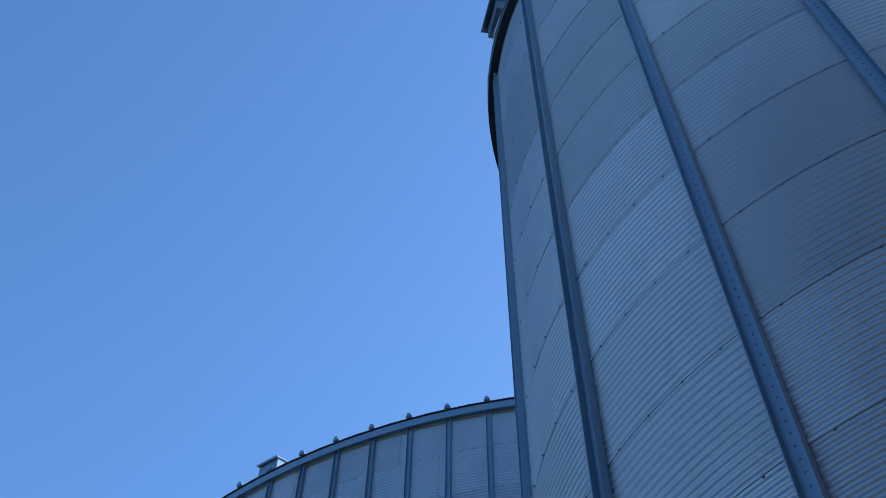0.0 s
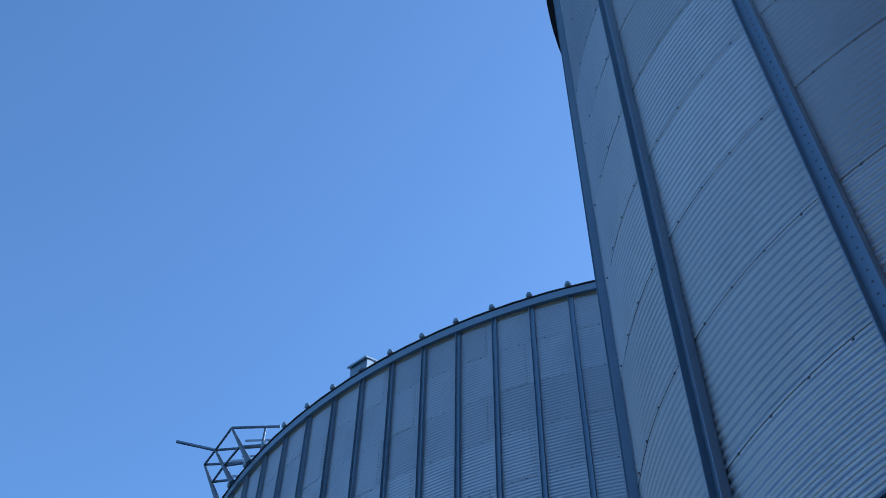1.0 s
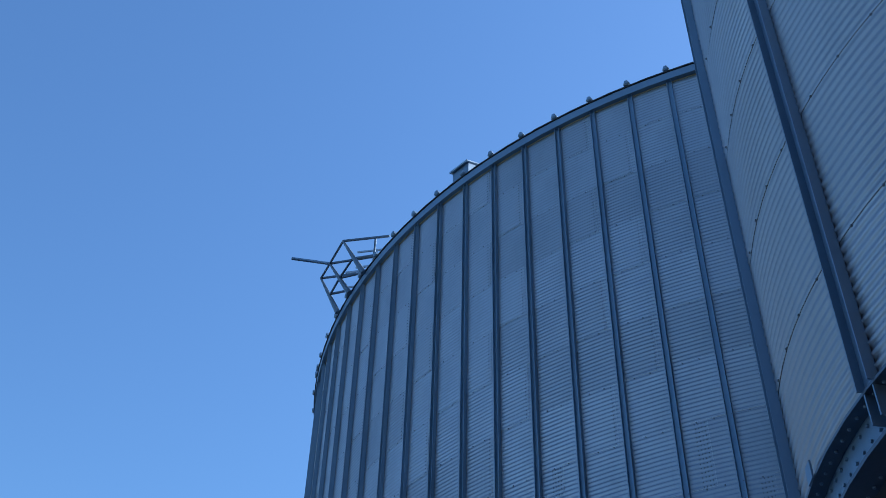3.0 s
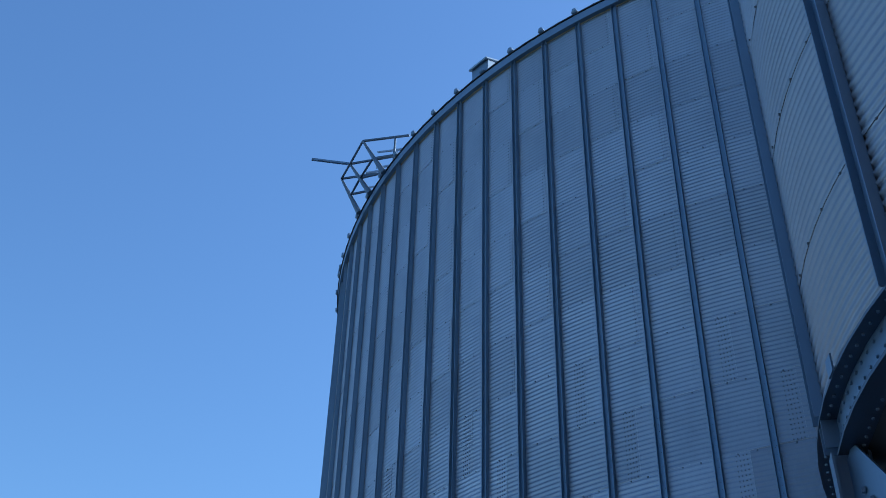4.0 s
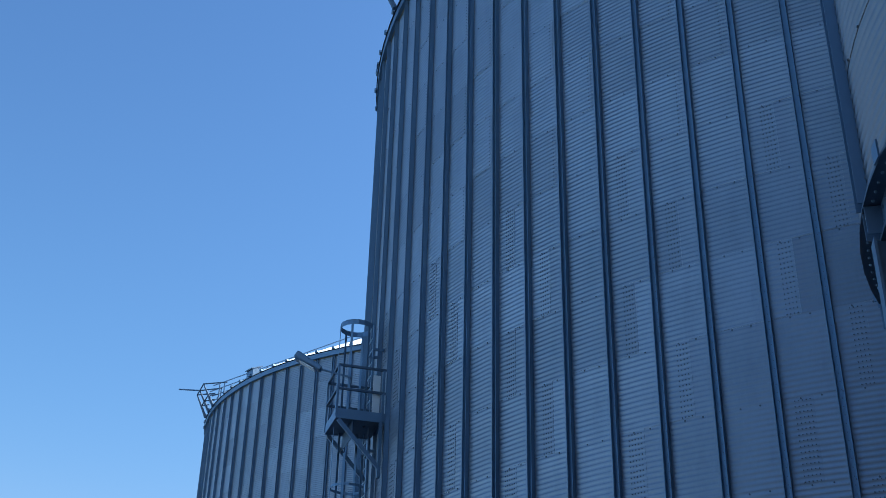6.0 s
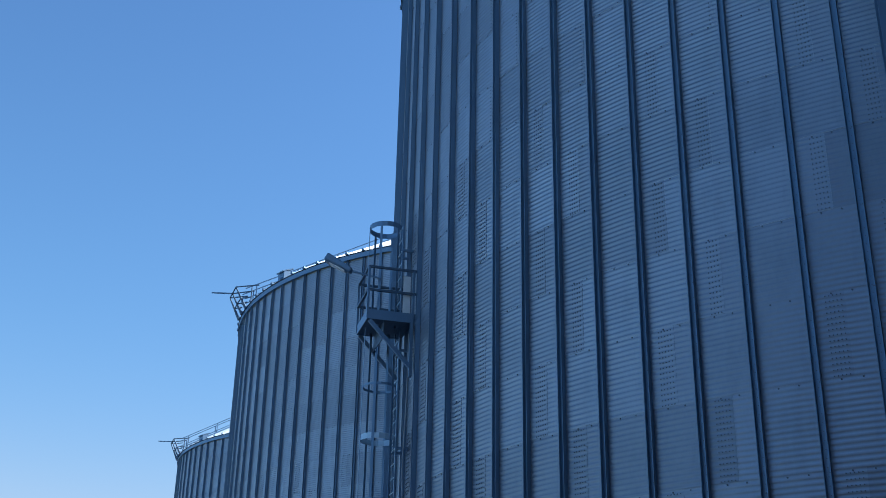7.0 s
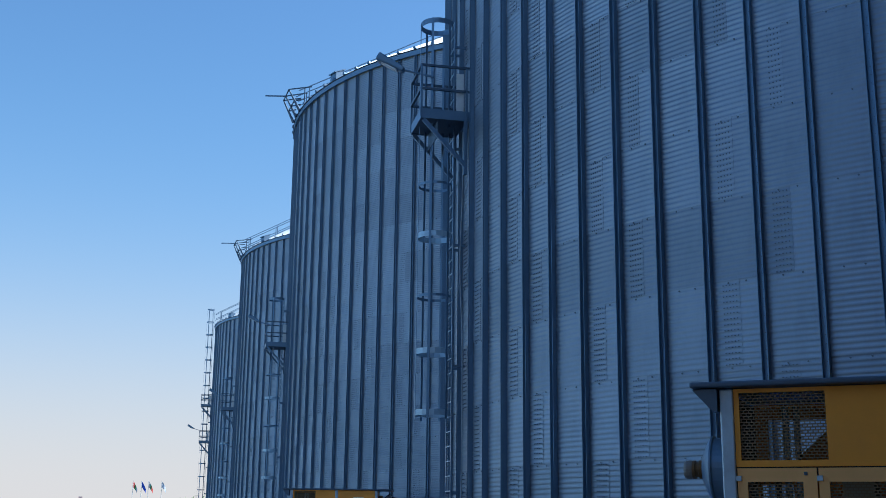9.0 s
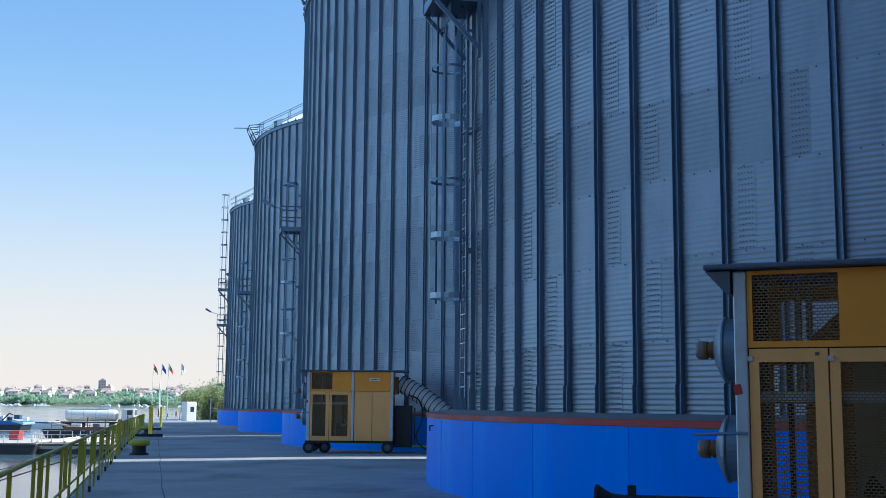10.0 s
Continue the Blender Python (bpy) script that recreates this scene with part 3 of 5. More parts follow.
HOOPS = [(3.64, True), (4.82, True), (5.94, False), (7.14, True), (8.22, False), (11.66, True)]
first = ladder(AT[0] @ turned(LADDER), 11.76, HOOPS, [9.50])
lamp_at = turned(LADDER) @ pose(-0.42, R_SILO + 0.72, 10.42, 0, 0, -12)
lamp = flood_lamp(AT[0] @ lamp_at)
for at in AT[1:3]:
    copy_thing(first, at @ turned(LADDER))
    copy_thing(lamp, at @ lamp_at)
tall = ladder(AT[3] @ turned(LADDER + 0.7), 22.2, [(3.68 + 1.22 * i, False) for i in range(16)], [9.3, 12.7], bar=0.07)
copy_thing(lamp, AT[3] @ turned(LADDER + 0.7) @ pose(-0.55, R_SILO + 1.0, 10.4, 0, 0, -12))


# a loose pale cable hangs down the wall beside the ladder
loose = [AT[0] @ ring_at(LADDER - b, R_SILO + 0.10, z) for b, z in ((1.6, 9.3), (1.5, 7.9), (1.1, 7.2), (0.9, 6.6), (1.2, 6.0), (1.7, 5.3), (1.9, 4.0), (1.8, 1.9))]
cable("loose_cable", "thin pale cable hanging slack on the silo wall", loose, 0.012, CANVAS)

# ---- guard rails at the silo roofs ----
def roof_gate(m):
    """A railed landing at the eave where the roof stair begins."""
    g = thing("roof_landing_rail", "grey steel guard rail leaning over the silo eave", "railing", m, "roof rails")
    def points(spots, h):
        return [ring_at(b, R_SILO + r, EAVE + h) for b, r in spots]
    feet = points(((256.9, 0.20), (253.7, 0.20), (250.4, 0.20)), 0.05)
    tops = points(((257.5, 0.70), (255.15, 0.67), (251.66, 0.68)), 1.15)
    mids = points(((256.99, 0.44), (254.4, 0.43), (251.3, 0.42)), 0.60)
    backs = points(((255.38, -0.07), (252.2, -0.23), (248.75, -0.23)), 1.15)
    mid_backs = points(((256.04, 0.12), (252.9, 0.02), (250.0, 0.02)), 0.62)
    for f, t in zip(feet, tops):
        bm = bmesh.new()
        add_rod(bm, f, t, 0.075, 8, 0.028)
        part("post", bm, DARK, g)
    bm = bmesh.new()
    add_rod(bm, tops[2].lerp(backs[2], 0.7) - Vector((0, 0, 1.0)), tops[2].lerp(backs[2], 0.7), 0.035, 8, 0.025)
    part("post", bm, DARK, g)
    for line in (tops, mids):
        for a, b in zip(line, line[1:]):
            bm = bmesh.new()
            add_bar(bm, a, b, 0.045, 0.045)
            part("rail", bm, DARK, g)
    for line, ends in ((tops, backs), (mids, mid_backs)):
        for a, b in zip(line, ends):
            bm = bmesh.new()
            add_bar(bm, a, b, 0.045, 0.045)
            part("stair_rail", bm, DARK, g)
    bm = bmesh.new()
    add_bar(bm, tops[1], points(((255.98, 1.61),), 1.15)[0], 0.06, 0.05)
    part("gate_arm", bm, STEEL, g)
    return g


def stair_rail(m):
    """The railed stair that climbs the roof cone from the landing towards the peak."""
    g = thing("roof_stair", "thin grey steel stair with guard rails up the silo roof", "stair", m, "roof stairs")
    axis, half, slope = 254.6, 0.42, math.tan(radians(29.5))
    side = ring_at(axis + 90, 1.0)

    def at(r, q, h):
        return ring_at(axis, r, EAVE + 0.26 + (R_SILO - r) * slope + h) + side * (q * half)
    for q in (-1, 1):
        bm = bmesh.new()
        add_bar(bm, at(R_SILO - 0.1, q, 0.06), at(2.2, q, 0.06), 0.05, 0.12)
        part("stringer", bm, STEEL, g)
        for h in (0.58, 1.10):
            bm = bmesh.new()
            add_bar(bm, at(R_SILO + 0.15, q, h), at(2.2, q, h), 0.04, 0.04)
            part("rail", bm, STEEL, g)
        for i in range(7):
            r = R_SILO - 0.35 - 1.9 * i
            bm = bmesh.new()
            add_bar(bm, at(r, q, 0.0), at(r, q, 1.10), 0.045, 0.045, up=side)
            part("post", bm, STEEL, g)
    tread = bpy.data.meshes.new("tread")
    bm = box((0.22, 2 * half, 0.03))
    bm.to_mesh(tread)
    bm.free()
    tread.materials.append(DARK)
    for i in range(40):
        p = at(R_SILO - 0.3 - 0.29 * i, 0, 0.12)
        part_mesh("tread", tread, g).matrix_basis = pose(p.x, p.y, p.z, 0, 0, 90 - axis)
    return g


gate = roof_gate(AT[0])
stair = stair_rail(AT[0])
for at in AT[1:]:
    copy_thing(stair, at)
for at in AT[1:3]:
    copy_thing(gate, at)
for at in AT[1:]:
    copy_thing(silo_a, at)

# ---- water ----
WATER_MAT = material("river_water", (0.13, 0.19, 0.23), rough=0.12, vary=0.08, scale=0.03, grain=1.1, bump=0.35, bump_distance=0.05, spec=1.0, stretch=(1, 0.35, 1))
me = mesh_of("water", [(-4500, -4500, WATER), (4500, -4500, WATER), (4500, 4500, WATER), (-4500, 4500, WATER)], [(0, 1, 2, 3)], WATER_MAT)
tagged(new("water", me), "calm pale river water", "water", kind="structure")

# ---- unseen walls added to block low sky and bounce warm light ----
UNSEEN_WALL = material("unseen_wall", (0.27, 0.215, 0.165), rough=0.85, vary=0.12, scale=0.4, grain=12, bump=0.3, stain=(0.34, 0.26, 0.19), stain_amount=0.5)
UNSEEN_WALL_PALE = material("unseen_wall_pale", (0.31, 0.25, 0.19), rough=0.85, vary=0.12, scale=0.4, grain=12, bump=0.3, stain=(0.22, 0.17, 0.13), stain_amount=0.5)
# Added behind the camera, unseen; its warm colour lights the fronts.
bm = bmesh.new()
add_box(bm, (46, 0.6, 9.4), (20.4, -10.6, 4.1), Euler((0, 0, radians(-20))).to_matrix())
me = bpy.data.meshes.new("wall_south")
bm.to_mesh(me)
bm.free()
me.materials.append(UNSEEN_WALL)
tagged(new("wall_south", me), "plain unseen ochre-grey wall added to block and bounce light", "wall", kind="structure")

# Added out of view beyond the hopper silo to cut light on the lower sheets.
bm = bmesh.new()
add_box(bm, (0.6, 13.1, 26), (12.2, 5.55, 12.4))
me = bpy.data.meshes.new("wall_east")
bm.to_mesh(me)
bm.free()
me.materials.append(UNSEEN_WALL)
tagged(new("wall_east", me), "plain unseen ochre-grey wall added to block and bounce light", "wall", kind="structure")

# Added over the water, out of view, to darken reflections low on the silo.
bm = bmesh.new()
add_box(bm, (40, 0.6, 18), (-21.9, -6.5, 3.4))
me = bpy.data.meshes.new("wall_west")
bm.to_mesh(me)
bm.free()
me.materials.append(UNSEEN_WALL_PALE)
tagged(new("wall_west", me), "plain unseen ochre-grey wall added to block and bounce light", "wall", kind="structure")

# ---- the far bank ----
# Leaves paled and made translucent to carry the distance haze in their colour.
HAZED_LEAF = material("hazed_leaves", (0.46, 0.56, 0.44), rough=0.8, vary=0.2, scale=0.08, grain=1.5, bump=0, island_tone=0.22)
leafy(HAZED_LEAF, (0.62, 0.74, 0.56), 0.7)
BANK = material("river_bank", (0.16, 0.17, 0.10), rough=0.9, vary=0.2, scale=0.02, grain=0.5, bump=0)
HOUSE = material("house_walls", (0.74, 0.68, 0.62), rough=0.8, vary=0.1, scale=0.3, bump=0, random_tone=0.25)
# Roof tiles and brick are paled for the same distance haze.
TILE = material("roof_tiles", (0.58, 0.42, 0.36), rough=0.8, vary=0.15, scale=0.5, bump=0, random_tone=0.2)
TOWER = material("hazed_brick", (0.62, 0.50, 0.50), rough=0.8, vary=0.1, scale=0.3, bump=0)
GLASS = material("window_glass", (0.05, 0.06, 0.07), rough=0.15, vary=0.1, scale=0.5, bump=0)
rng = random.Random(7)


def blob(verts, faces, c, r, squash=0.8):
    """A ragged leaf clump: a jittered low sphere."""
    k = len(verts)
    rows, cols = 3, 6
    for i in range(rows + 1):
        t = math.pi * i / rows
        for j in range(cols):
            p = 2 * math.pi * (j + 0.5 * (i % 2)) / cols
            q = r * rng.uniform(0.6, 1.3)
            verts.append((c[0] + q * math.sin(t) * math.cos(p), c[1] + q * math.sin(t) * math.sin(p), c[2] + q * squash * math.cos(t)))
    for i in range(rows):
        for j in range(cols):
            a, b = k + i * cols + j, k + i * cols + (j + 1) % cols
            faces.append((a, b, b + cols, a + cols))


# bank: a low slope that reaches far beyond the shore
verts, faces = [], []
xs = [-1700 + 100 * i for i in range(35)]
prof = [(-6, WATER - 1), (0, WATER + 0.6), (14, WATER + 3), (60, 1), (140, 7), (320, 13), (2600, 17)]
for x in xs:
    wob = 14 * noise.noise(Vector((x * 0.004, 3, 0)))
    for d, z in prof:
        verts.append((x, 1105 - 0.10 * x + wob + d, z + (3 * noise.noise(Vector((x * 0.006, d * 0.01, 1))) if z > 1 else 0)))
n = len(prof)
for i in range(len(xs) - 1):
    for j in range(n - 1):
        faces.append((i * n + j, (i + 1) * n + j, (i + 1) * n + j + 1, i * n + j + 1))
tagged(new("ground", mesh_of("ground", verts, faces, BANK, True)), "green far river bank rising inland", "river bank", kind="structure")


def shore(x, d):
    return 1105 - 0.10 * x + 14 * noise.noise(Vector((x * 0.004, 3, 0))) + d


verts, faces = [], []
for i in range(5200):
    x = rng.uniform(-640, -60)
    d = rng.choice((rng.uniform(5, 30), rng.uniform(20, 70), rng.uniform(60, 260)))
    z = WATER + 2 + 0.045 * d
    h = rng.uniform(2.6, 5.6) * (1.0 + 0.9 * noise.noise(Vector((x * 0.025, d * 0.02, 5))))
    for k in range(4):
        blob(verts, faces, (x + rng.uniform(-2, 2), shore(x, d) + rng.uniform(-2, 2), z + h * (0.25 + 0.2 * k)), h * rng.uniform(0.13, 0.30), 1.0)
tagged(new("far_woods", mesh_of("far_woods", verts, faces, HAZED_LEAF)), "green woods along the far bank, haze put into their colour", "woods", kind="stuff")


def bank_z(x, d):
    for (d0, z0), (d1, z1) in zip(prof, prof[1:]):
        if d0 <= d <= d1:
            return z0 + (z1 - z0) * (d - d0) / (d1 - d0) - 2.4
    return 0.0


def house(x, d, w, h, deep, z, flat=False):
    y = shore(x, d)
    t = thing("far_house", "pale plastered town house with a tiled roof" if not flat else "brick apartment tower on the far bank, haze put into its colour", "house", pose(x, y, z, 0, 0, rng.uniform(-25, 25)), "far town houses" if not flat else "")
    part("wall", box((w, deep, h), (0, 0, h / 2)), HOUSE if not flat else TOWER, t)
    if flat:
        part("roof", box((w * 0.5, deep * 0.6, 2), (0, 0, h + 1)), TILE, t)
    else:
        bm = bmesh.new()
        q = [bm.verts.new(p) for p in ((-w / 2 - 0.5, -deep / 2 - 0.5, h), (w / 2 + 0.5, -deep / 2 - 0.5, h), (w / 2 + 0.5, deep / 2 + 0.5, h), (-w / 2 - 0.5, deep / 2 + 0.5, h), (-w / 2 + 1.2, 0, h + deep * 0.35), (w / 2 - 1.2, 0, h + deep * 0.35))]
        for f in ((0, 1, 5, 4), (2, 3, 4, 5), (1, 2, 5), (3, 0, 4), (3, 2, 1, 0)):
            bm.faces.new([q[i] for i in f])
        part("roof", bm, TILE, t)
    rows, cols = max(1, int(h / 3)), max(2, int(w / 3))
    pane = bpy.data.meshes.new("window")
    bm = box((1.1, 0.12, 1.4))
    bm.to_mesh(pane)
    bm.free()
    pane.materials.append(GLASS)
    for i in range(rows):
        for j in range(cols):
            ob = part_mesh("window", pane, t)
            ob.matrix_basis = Matrix.Translation((w * ((j + 0.5) / cols - 0.5), -deep / 2, h * (i + 0.55) / rows))


for i in range(120):
    d = rng.uniform(90, 330)
    x = rng.uniform(-560, -185)
    house(x, d, rng.uniform(5, 11), rng.uniform(4.5, 8.5), rng.uniform(5, 8), bank_z(x, d))
house(-416, 262, 9, 17, 10, bank_z(-416, 262), True)
house(-407, 264, 6, 10, 8, bank_z(-407, 264), True)

# moored pleasure boats and sheds along the far shore
for i in range(36):
    x = rng.choice((-545, -470, -455, -430, -395, -330, -290, -225)) + rng.gauss(0, 14)
    y = shore(x, -8 + rng.uniform(-9, 4))
    b = thing("far_boat", "small white boat moored at the far shore", "boat", pose(x, y, WATER, 0, 0, rng.uniform(-30, 30)), "far boats")
    l, tall = rng.uniform(3, 12), rng.uniform(0.8, 1.6)
    part("hull", box((l, 2.4, tall), (0, 0, tall * 0.4), bevel=0.3, segments=1), WHITE, b)
    part("cabin", box((l * rng.uniform(0.25, 0.6), 1.8, 1.2), (l * rng.uniform(-0.2, 0.2), 0, tall * 0.9 + 0.5), bevel=0.2, segments=1), WHITE, b)


# ---- mobile grain chillers on the quay ----
def perforated(parent, x0, x1, z0, z1, y, px=0.043, pz=0.026, bar=0.010):
    """A punched steel panel: rows of oblong holes, each row shifted by half."""
    verts, faces = [], []

    def slab(a, b, c, d):
        k = len(verts)
        for yy in (y, y + 0.003):
            verts.extend(((a, yy, c), (b, yy, c), (b, yy, d), (a, yy, d)))
        for q in ((0, 1, 2, 3), (7, 6, 5, 4), (1, 0, 4, 5), (2, 1, 5, 6), (3, 2, 6, 7), (0, 3, 7, 4)):
            faces.append(tuple(k + i for i in q))
    rows = round((z1 - z0) / pz)
    for j in range(rows + 1):
        z = z0 + j * pz
        slab(x0, x1, z - bar / 2, z + bar / 2)
        if j < rows:
            x = x0 + (px / 2 if j % 2 else 0.0)
            while x <= x1 + 0.001:
                slab(max(x - bar / 2, x0), min(x + bar / 2, x1), z + bar / 2, z + pz - bar / 2)
                x += px
    return part_mesh("perforated_panel", mesh_of("perforated_panel", verts, faces, PUNCHED), parent, "punched steel ventilation panel")


def framed(parent, name, mat, x0, x1, z0, z1, hole, y=0.0, d=0.03, label=""):
    """A panel with one rectangular opening (hole: x0, x1, z0, z1), or plain where hole is None."""
    bm = bmesh.new()
    if hole is None:
        add_box(bm, (x1 - x0, d, z1 - z0), ((x0 + x1) / 2, y, (z0 + z1) / 2), bevel=0.006)
    else:
        a, b, c, e = hole
        loops = [[bm.verts.new(p) for p in ((u0, yy, w0), (u1, yy, w0), (u1, yy, w1), (u0, yy, w1))]
                 for yy in (y - d / 2, y + d / 2) for u0, u1, w0, w1 in ((x0, x1, z0, z1), (a, b, c, e))]
        fo, fi, bo, bi = loops
        for i in range(4):
            j = (i + 1) % 4
            for q in ((fo[i], fo[j], fi[j], fi[i]), (bo[j], bo[i], bi[i], bi[j]), (fo[j], fo[i], bo[i], bo[j]), (fi[i], fi[j], bi[j], bi[i])):
                bm.faces.new(q)
    return part(name, bm, mat, parent, label)


def wheel(parent, at, r=0.21):
    w = 0.15
    bm = bmesh.new()
    add_lathe(bm, [(r * 0.55, -w / 2), (r * 0.9, -w / 2), (r, -w * 0.32), (r, w * 0.32), (r * 0.9, w / 2), (r * 0.55, w / 2)], 24, pose(*at, 90), close=True)
    ty = part("wheel", bm, RUBBER, parent, "black rubber tyre", smooth=False)
    bm = bmesh.new()
    add_lathe(bm, [(0.02, -0.05), (r * 0.3, -0.05), (r * 0.35, -0.03), (r * 0.56, -0.02), (r * 0.56, 0.05), (0.02, 0.05)], 18, pose(*at, 90))
    part("rim", bm, DARK, ty, "dull steel rim")
    return ty


def condenser_fan(parent, x, y, z):
    """A round shroud with a motor, facing along -x."""
    bm = bmesh.new()
    m = pose(x, y, z, 0, -90, 0)
    add_lathe(bm, [(0.29, 0.0), (0.29, 0.14), (0.31, 0.15), (0.31, 0.165), (0.26, 0.20), (0.13, 0.26), (0.12, 0.26), (0.25, 0.19), (0.27, 0.0)], 32, m, close=True)
    f = part("fan_shroud", bm, STEEL, parent, "round dark steel fan shroud")
    bm = bmesh.new()
    add_lathe(bm, [(0.0, 0.24), (0.085, 0.24), (0.085, 0.30), (0.07, 0.305), (0.07, 0.33), (0.085, 0.335), (0.085, 0.36)], 20, m)
    part("fan_motor", bm, BRASS, f, "brown finned fan motor")
    bm = bmesh.new()
    add_lathe(bm, [(0.0, 0.36), (0.082, 0.36), (0.087, 0.375), (0.085, 0.415), (0.072, 0.437), (0.0, 0.442)], 20, m)
    part("motor_cap", bm, CAP, f, "dull grey motor cap", smooth=False)
    bm = bmesh.new()
    for i in range(4):
        a = math.pi * i / 4
        c, s_ = 0.26 * math.cos(a), 0.26 * math.sin(a)
        add_rod(bm, (x - 0.16, y + c, z + s_), (x - 0.16, y - c, z - s_), 0.006, 6)
    part("fan_guard", bm, BLACK, f)


def chiller(m, open_back=True):
    c = thing("grain_chiller", "orange mobile grain chiller on wheels, grey roof", "grain chiller", m, "grain chillers")
    length, deep, z0, z1, split = 3.09, 1.5, 0.44, 2.85, 2.17
    part("chassis", box((length, deep - 0.1, 0.10), (length / 2, deep / 2, z0 - 0.03)), BLACK, c)
    part("roof", box((length + 0.72, deep + 0.25, 0.05), (length / 2 + 0.15, deep / 2 - 0.02, z1 + 0.035), bevel=0.015), DARK, c, "dark grey overhanging sheet roof")
    bm = bmesh.new()
    vs = [bm.verts.new(p) for p in ((-0.20, -0.08, z1), (0.02, -0.08, z1), (0.02, -0.08, z1 - 0.20), (-0.02, -0.08, z1 - 0.20), (-0.20, 0.5, z1), (0.02, 0.5, z1), (0.02, 0.5, z1 - 0.20), (-0.02, 0.5, z1 - 0.20))]
    for q in ((3, 2, 1, 0), (4, 5, 6, 7), (0, 1, 5, 4), (1, 2, 6, 5), (2, 3, 7, 6), (3, 0, 4, 7)):
        bm.faces.new([vs[i] for i in q])
    part("roof_bracket", bm, DARK, c)
    for x in (0.075, 1.66, length - 0.05):
        part("corner_post", box((0.115 if x < 1 else 0.09, 0.06, z1 - z0), (x + (0.018 if x < 1 else 0), -0.01, (z0 + z1) / 2), bevel=0.012), ALU, c, "pale aluminium post")
    part("corner_post", box((0.10, 0.08, z1 - z0), (0.05, deep, (z0 + z1) / 2), bevel=0.012), ALU, c)
    part("corner_post", box((0.10, 0.08, z1 - z0), (length - 0.05, deep, (z0 + z1) / 2), bevel=0.012), ALU, c)
    # upper row
    framed(c, "upper_panel", ORANGE, 0.155, 1.61, split, z1, (0.20, 0.93, split + 0.055, z1 - 0.035), label="orange panel with a punched window")
    perforated(c, 0.19, 0.94, split + 0.05, z1 - 0.03, 0.012)
    framed(c, "upper_panel", ORANGE, 1.71, length - 0.10, split, z1, None)
    plate = part("nameplate", box((0.36, 0.006, 0.09), (2.42, -0.019, 2.58)), WHITE, c, "small white nameplate")
    part("plate_line", box((0.28, 0.003, 0.025), (2.42, -0.0235, 2.58)), DARK, plate)
    # doors
    for x0, x1 in ((0.16, 0.825), (0.84, 1.605)):
        hx0, hx1 = x0 + 0.085, x1 - 0.115
        d = framed(c, "door", BEIGE, x0, x1, z0, split - 0.012, (hx0, hx1, z0 + 0.16, split - 0.13), label="ochre door with a punched window")
        perforated(d, hx0 - 0.01, hx1 + 0.01, z0 + 0.15, split - 0.12, 0.012)
        part("hinge", box((0.05, 0.02, 0.045), (x0 + 0.01, -0.024, split - 0.10), bevel=0.004), ALU, d)
        part("latch", box((0.03, 0.015, 0.03), (x1 - 0.09, -0.022, split - 0.06), bevel=0.006), DARK, d)
    for x0, x1 in ((1.72, 2.34), (2.355, length - 0.10)):
        framed(c, "door", BEIGE, x0, x1, z0, split - 0.012, None, label="plain ochre door")
    part("sticker", box((0.07, 0.004, 0.09), (0.06, -0.045, 1.80), Euler((0, radians(-14), 0)).to_matrix()), RED, c, "small red warning sticker")
    # back wall, floor and works inside
    framed(c, "back_panel", ORANGE, 0.1, 1.61, split, z1, (0.24, 0.86, split + 0.04, 2.70) if open_back else None, y=deep)
    framed(c, "back_panel", ORANGE, 0.1, 1.61, z0, split, (0.16, 0.46, 0.62, 2.06) if open_back else None, y=deep)
    if not open_back:
        # Black slab added behind the punched windows so the inside stays dark.
        part("condenser", box((0.9, 0.12, 2.25), (0.62, deep - 0.20, 1.65)), BLACK, c, "plain black slab added to keep the inside dark")
    framed(c, "back_panel", ORANGE, 1.61, length - 0.1, z0, z1, None, y=deep)
    part("end_panel", box((0.03, deep, z1 - z0), (length - 0.015, deep / 2, (z0 + z1) / 2)), ORANGE, c)
    bm = bmesh.new()
    for zz in (split, 1.72):
        add_box(bm, (1.5, 0.05, 0.08), (0.85, deep - 0.08, zz))
    part("cross_rail", bm, DARK, c)
    part("floor_tray", box((length - 0.2, deep - 0.1, 0.03), (length / 2, deep / 2, z0 + 0.04)), DARK, c)
    part("coil_panel", box((0.04, deep - 0.12, z1 - z0 - 0.06), (0.10, deep / 2 + 0.03, (z0 + z1) / 2)), OCHRE, c, "dusty brown finned condenser coil")
    part("partition", box((0.04, deep - 0.1, z1 - z0 - 0.05), (1.66, deep / 2, (z0 + z1) / 2)), ORANGE, c)
    part("cooling_coil", box((0.26, 0.9, 2.2), (1.12, 0.95, 1.62)), OCHRE, c, "dusty brown finned cooling coil")
    bm = bmesh.new()
    tri = [[bm.verts.new((x, y, z)) for x, z in ((0.38, split + 0.03), (0.90, split + 0.03), (0.90, split + 0.50))] for y in (deep - 0.06, deep - 0.04)]
    bm.faces.new(tri[0])
    bm.faces.new(tri[1][::-1])
    for i in range(3):
        bm.faces.new((tri[0][(i + 1) % 3], tri[0][i], tri[1][i], tri[1][(i + 1) % 3]))
    part("baffle", bm, ORANGE, c)
    # Black bar added to block light through the gap under the upper panel.
    part("mid_shelf", box((1.46, 0.06, 0.06), (0.88, 0.05, split)), BLACK, c)
    part("rear_mullion", box((0.05, 0.05, 1.5), (0.32, deep - 0.03, 1.34)), BLACK, c)
    for x in (0.50, 0.60):
        part("pipe", add_rod(bmesh.new(), (x, 0.75, 1.80), (x, 0.75, 2.75), 0.03, 10), ALU, c, "bare metal pipe")
    bm = bmesh.new()
